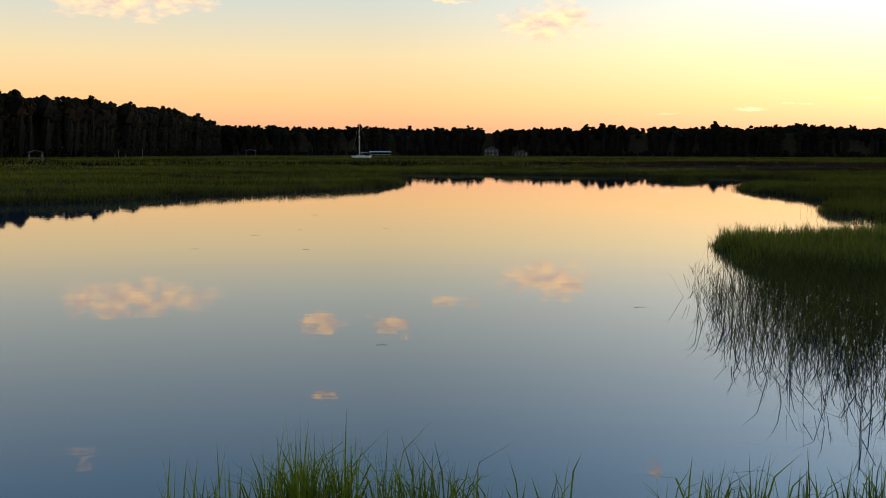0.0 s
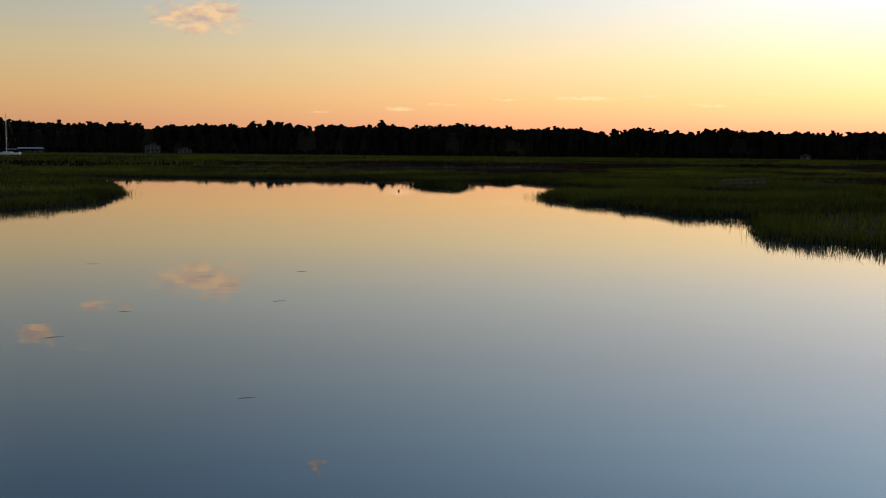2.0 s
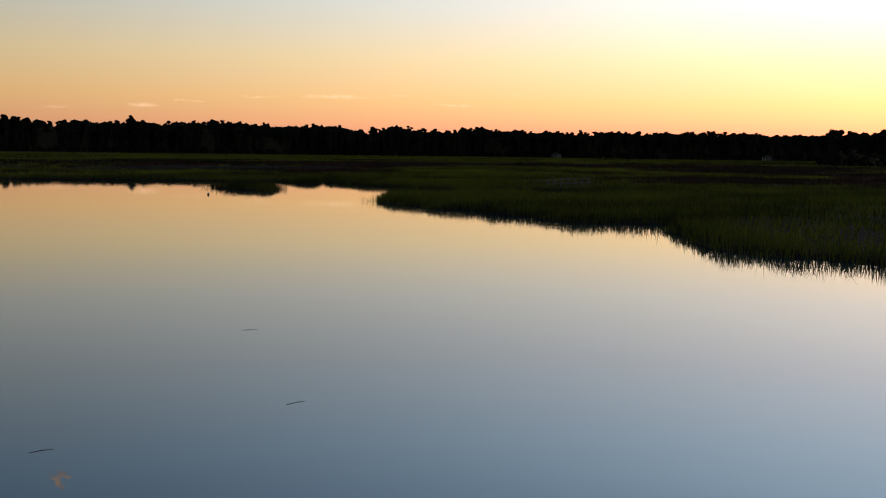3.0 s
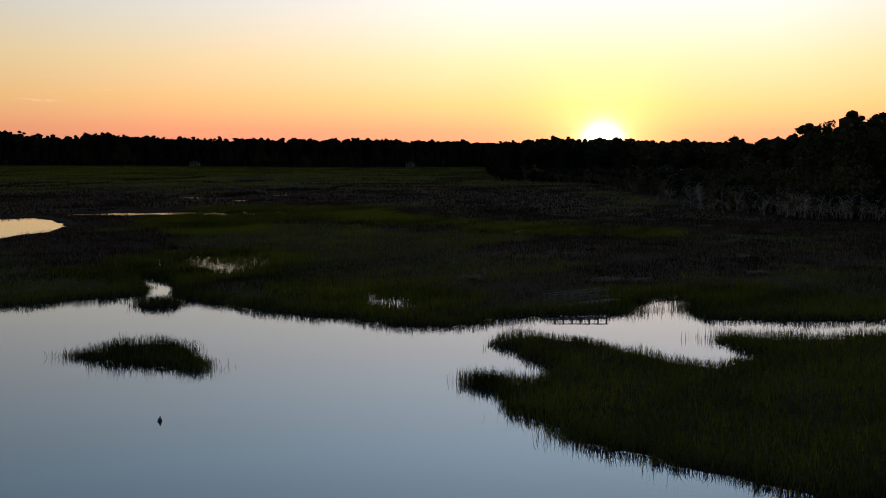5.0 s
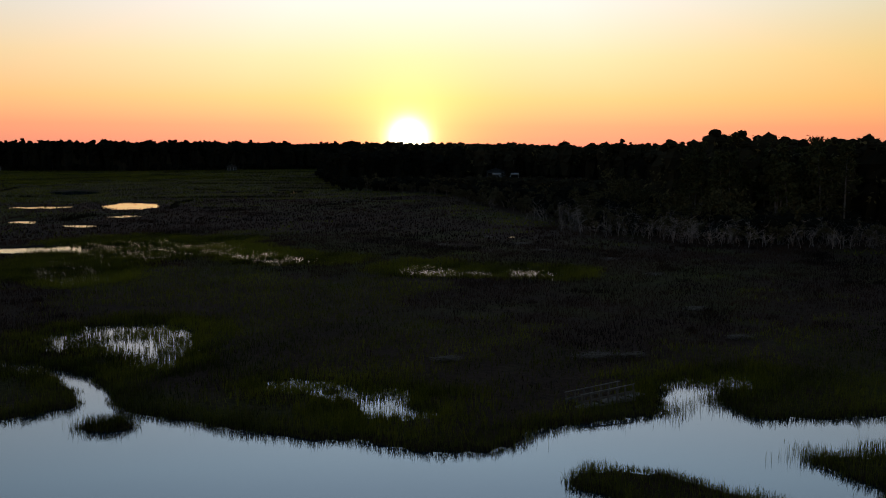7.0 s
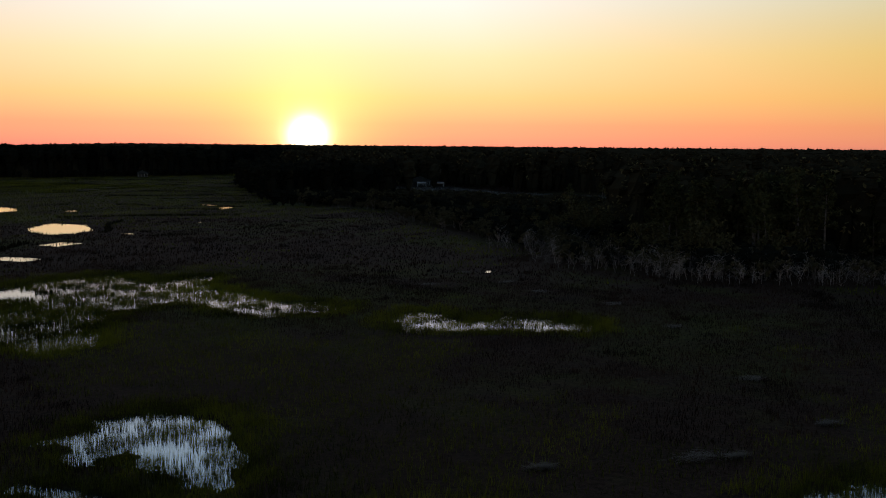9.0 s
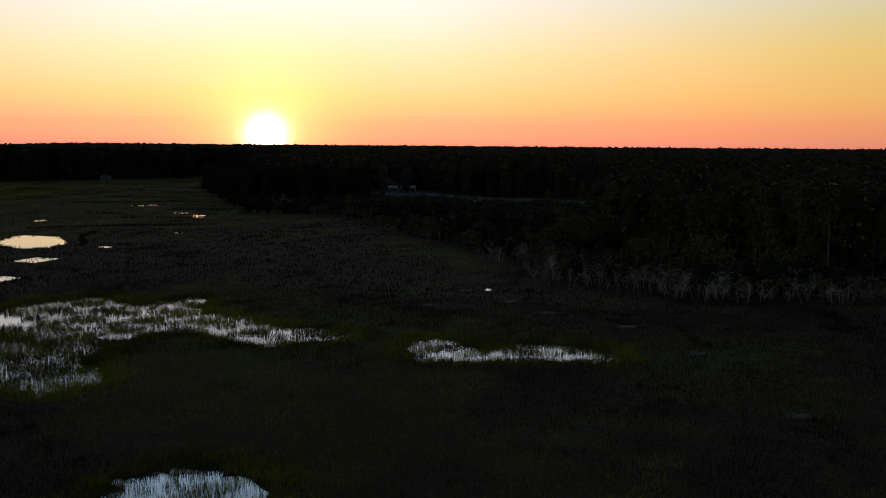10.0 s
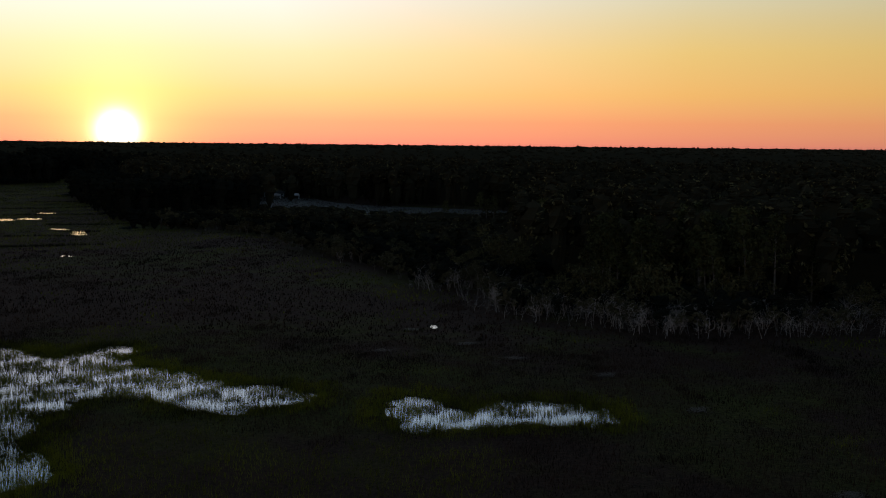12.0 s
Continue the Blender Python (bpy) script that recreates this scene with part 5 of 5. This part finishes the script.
def boardwalk_wreck():
    """A stranded length of boardwalk, tilted in the grass, with both its railings."""
    ob = thing("boardwalk_section", "broken dark wooden boardwalk section with railings stranded in grass", "boardwalk")
    long, wide = 4.6, 1.5
    for s in (-1, 1):
        side = one("beam", lambda bm: block(bm, (0.09, long, 0.2), (s * wide / 2, 0, 0.1), edge=0.012), TIMBER, ob)
        one("handrail", lambda bm: block(bm, (0.14, long, 0.05), (s * wide / 2, 0, 1.08), edge=0.01), TIMBER, ob)
        one("lower_rail", lambda bm: block(bm, (0.05, long, 0.12), (s * wide / 2, 0, 0.62), edge=0.01), TIMBER, ob)
        for k in range(7):
            one("post", lambda bm: block(bm, (0.1, 0.1, 1.1), (s * (wide / 2 + 0.06), -long / 2 + 0.15 + k * (long - 0.3) / 6, 0.52), edge=0.012), TIMBER, ob)
    rng = random.Random(4)
    for k in range(28):
        if k in (9, 10, 21):
            continue
        one("plank", lambda bm: block(bm, (wide, 0.16, 0.035), (rng.uniform(-0.03, 0.03), -long / 2 + 0.12 + k * 0.199, 0.225), (0, 0, rng.uniform(-1.5, 1.5)), 0.006), TIMBER, ob)
    ob.matrix_basis = pose(61.3, 121.6, 0.05, 3, -4, -123)


def buoy():
    ob = thing("marker_buoy", "small dark float drifting on the calm creek", "buoy")

    def body(bm):
        bmesh.ops.create_uvsphere(bm, u_segments=14, v_segments=10, radius=0.17, matrix=Matrix.Translation((0, 0, 0.03)) @ Matrix.Diagonal((1, 1, 1.15, 1)))
    one("float", body, BUOY, ob)
    one("cap", lambda bm: stick(bm, (0, 0, 0.16), (0, 0, 0.36), 0.08, 0.055, 10), FOAM, ob, "paler worn top of the float")
    one("ring", lambda bm: bmesh.ops.create_cone(bm, cap_ends=True, segments=12, radius1=0.1, radius2=0.1, depth=0.03, matrix=Matrix.Translation((0, 0, 0.2))), BUOY, ob)
    ob.matrix_basis = pose(20.9, 118.8, 0.0, 4, 3, 0)
    ob.scale = (0.6, 0.6, 0.55)


def floating_reeds():
    """Dead stems lying on the water: x, y, length, turn."""
    STEMS = [(4.5, 23.8, 0.3, 12), (-1.1, 19, 0.22, 4), (-4.9, 37.8, 0.25, -6), (-7.9, 44.2, 0.4, 20), (-6.4, 47.4, 0.3, 8), (-2.6, 48.2, 0.35, 14), (-19, 29.9, 0.5, 9),
             (-8.9, 37.9, 0.3, 16), (-7.1, 58.4, 0.4, 5), (-0.8, 54.6, 0.3, -12)]
    for x, y, long, turn in STEMS:
        ob = thing("floating_reed", "thin dead reed stem floating on still water", "reed", "reeds adrift on the creek")

        def stem(bm):
            stick(bm, (-long / 2, 0, 0.002), (0, 0.015, 0.003), 0.003, 0.003, 5)
            stick(bm, (0, 0.015, 0.003), (long / 2, -0.01, 0.002), 0.003, 0.0015, 5)
        one("stem", stem, TIMBER, ob)
        one("leaf", lambda bm: stick(bm, (-0.05, 0.01, 0.002), (long * 0.2, 0.04, 0.002), 0.002, 0.001, 5), TIMBER, ob)
        ob.matrix_basis = pose(x, y, 0.0, 0, 0, turn)


def wrack_mats():
    """Flattened mats of bleached reed in the marsh: x, y, length, width, turn."""
    rng = np.random.RandomState(17)
    MATS = [(75.7, 126.6, 3.1, 1.9, -43), (77, 124, 1.6, 0.7, -33), (69, 136.4, 1.6, 0.9, -53), (104.4, 125.1, 2.4, 1.7, -63), (132, 136.9, 2.4, 1.7, -33),
            (148.2, 147.7, 2.2, 1.7, -65), (156, 160.8, 2.4, 1.9, -73), (165.2, 169.3, 2, 1.5, -53), (174.8, 180, 2, 1.5, -68), (157, 180.1, 2.4, 1.6, -61), (89.4, 117.9, 1.8, 1.1, -48)]
    for x, y, a, b, turn in MATS:
        a, b = a * 0.75, b * 0.6
        heap, n = Heap(), 240
        c = np.column_stack([rng.normal(0, a * 0.42, n), rng.normal(0, b * 0.42, n), rng.uniform(0.15, 0.5, n)])
        w = rng.uniform(-0.9, 0.9, n)
        d = np.column_stack([np.cos(w), np.sin(w), rng.normal(0, 0.12, n)]) * rng.uniform(0.2, 0.6, n)[:, None]
        s = np.column_stack([-np.sin(w), np.cos(w), np.zeros(n)]) * 0.03
        v = np.stack([c - d - s, c - d + s, c + d], 1).reshape(-1, 3)
        heap.put(v, np.arange(3 * n).reshape(-1, 3))
        ob = tagged(new("reed_wrack", heap.mesh("reed_wrack", WRACK)), "flattened mat of pale dead reeds in the marsh", "reed mat", "reed mats in the marsh", "stuff")
        ob.matrix_basis = pose(x, y, 0.05, 0, 0, turn)


def field():
    rng = np.random.RandomState(3)
    a = smooth_outline([(x, y) for x, y in CLEARING])
    mid = a.mean(0)
    v = np.column_stack([np.concatenate([a, [mid]]), np.full(len(a) + 1, 0.45)])
    n = len(a)
    f = np.column_stack([np.arange(n), (np.arange(n) + 1) % n, np.full(n, n)])
    tagged(new("field", mesh_from("field", v, f, PASTURE)), "pale dry grass clearing inside the wood", "field", kind="structure")
    p = scatter(rng, 60000, 405, 165, 578, 385)
    p = p[inside_distance(p, CLEARING) < -1]
    blades(rng, rooted(p, np.full(len(p), 0.4)), rng.uniform(0.2, 0.5, len(p)), rng.uniform(0.12, 0.3, len(p)), rng.uniform(0.2, 0.8, len(p)), RUSH, "field_grass", "dull dry grass standing in the clearing", bent=False)


boardwalk_wreck()
buoy()
floating_reeds()
wrack_mats()
field()
sailboat()
shelter("dock_shelter", "grey metal roofed dock shelter on timber piles", facing(-34.1, 576.8, 0.1, 84), 11.0, 5.0, 3.6, TIN, 4)
shelter("dock_pavilion", "small open gazebo with a pale roof beside the marsh", facing(-101.6, 561, 0.1), 5.0, 5.0, 4.2, TIN, 3)
shelter("dock_pavilion", "white railed pier head before the dark wood", facing(-125.9, 327.5, 0.1), 5.5, 4.0, 3.4, SHINGLE, 3)
house("two_storey_house", "grey two-storey house with white windows across the marsh", 12.0, 9.0, 5.2, 7.8, CLAD, SHINGLE, facing(40.6, 888.6, 0.3), 2)
house("low_house", "low grey house with white trim at the treeline", 11.0, 8.0, 2.8, 4.8, CLAD, SHINGLE, facing(65.2, 885.3, 0.3))
house("white_cottage", "small cottage with a white porch at the far marsh edge", 7.5, 6.0, 2.7, 4.3, CLAD, SHINGLE, facing(500.5, 686.1, 0.3), chimney=False)
house("grey_cottage", "small grey cottage among distant trees", 7.0, 6.0, 2.7, 4.4, CLAD, SHINGLE, facing(532, 665.5, 0.3))
house("grey_cottage", "small grey cottage with a white porch by the marsh", 7.0, 6.0, 2.6, 4.2, CLAD, SHINGLE, facing(604.4, 569, 0.3), chimney=False)
house("farmhouse", "low farmhouse with a dark roof beside a clearing", 12.0, 7.0, 2.9, 5.2, CLAD, SHINGLE, facing(564.2, 346.8, 0.3))
for dx, dy in ((-2.5, 4.0), (3.0, -4.5)):
    ob = thing("carport", "low pale metal roofed carport by the farmhouse", "carport", "carports by the farmhouse")
    one("roof", lambda bm: block(bm, (5.0, 5.0, 0.15), (0, 0, 2.5), (5, 0, 0), 0.03), TIN, ob)
    for sx in (-2.3, 2.3):
        for sy in (-2.2, 2.2):
            one("post", lambda bm: block(bm, (0.12, 0.12, 2.45), (sx, sy, 1.2), edge=0.01), WHITE, ob)
    one("side_panel", lambda bm: block(bm, (5.0, 0.06, 0.8), (0, -2.4, 2.02), edge=0.01), TIN, ob)
    ob.matrix_basis = facing(547 + dx, 334 + dy, 0.3)
pole("radio_mast", "tall thin radio mast above the distant trees", "mast", -116, 969, 25.0, 0.16, CLAD)
for x, y, high in ((-71, 575, 6.6), (-64, 575, 6.8)):
    pole("mooring_pole", "pale upright pole beside distant docks", "pole", x, y, high, 0.1, CLAD, "poles along the far docks")
for x, y, high in ((-117, 382, 3.4), (-115, 384, 2.2), (-110, 388, 3.8), (-118, 381, 2.4), (-143, 327, 4.2), (-138, 327, 3.0)):
    pole("dock_piling", "weathered dock piling before the dark wood", "piling", x, y, high, 0.13, TIMBER, "pilings of the west docks")
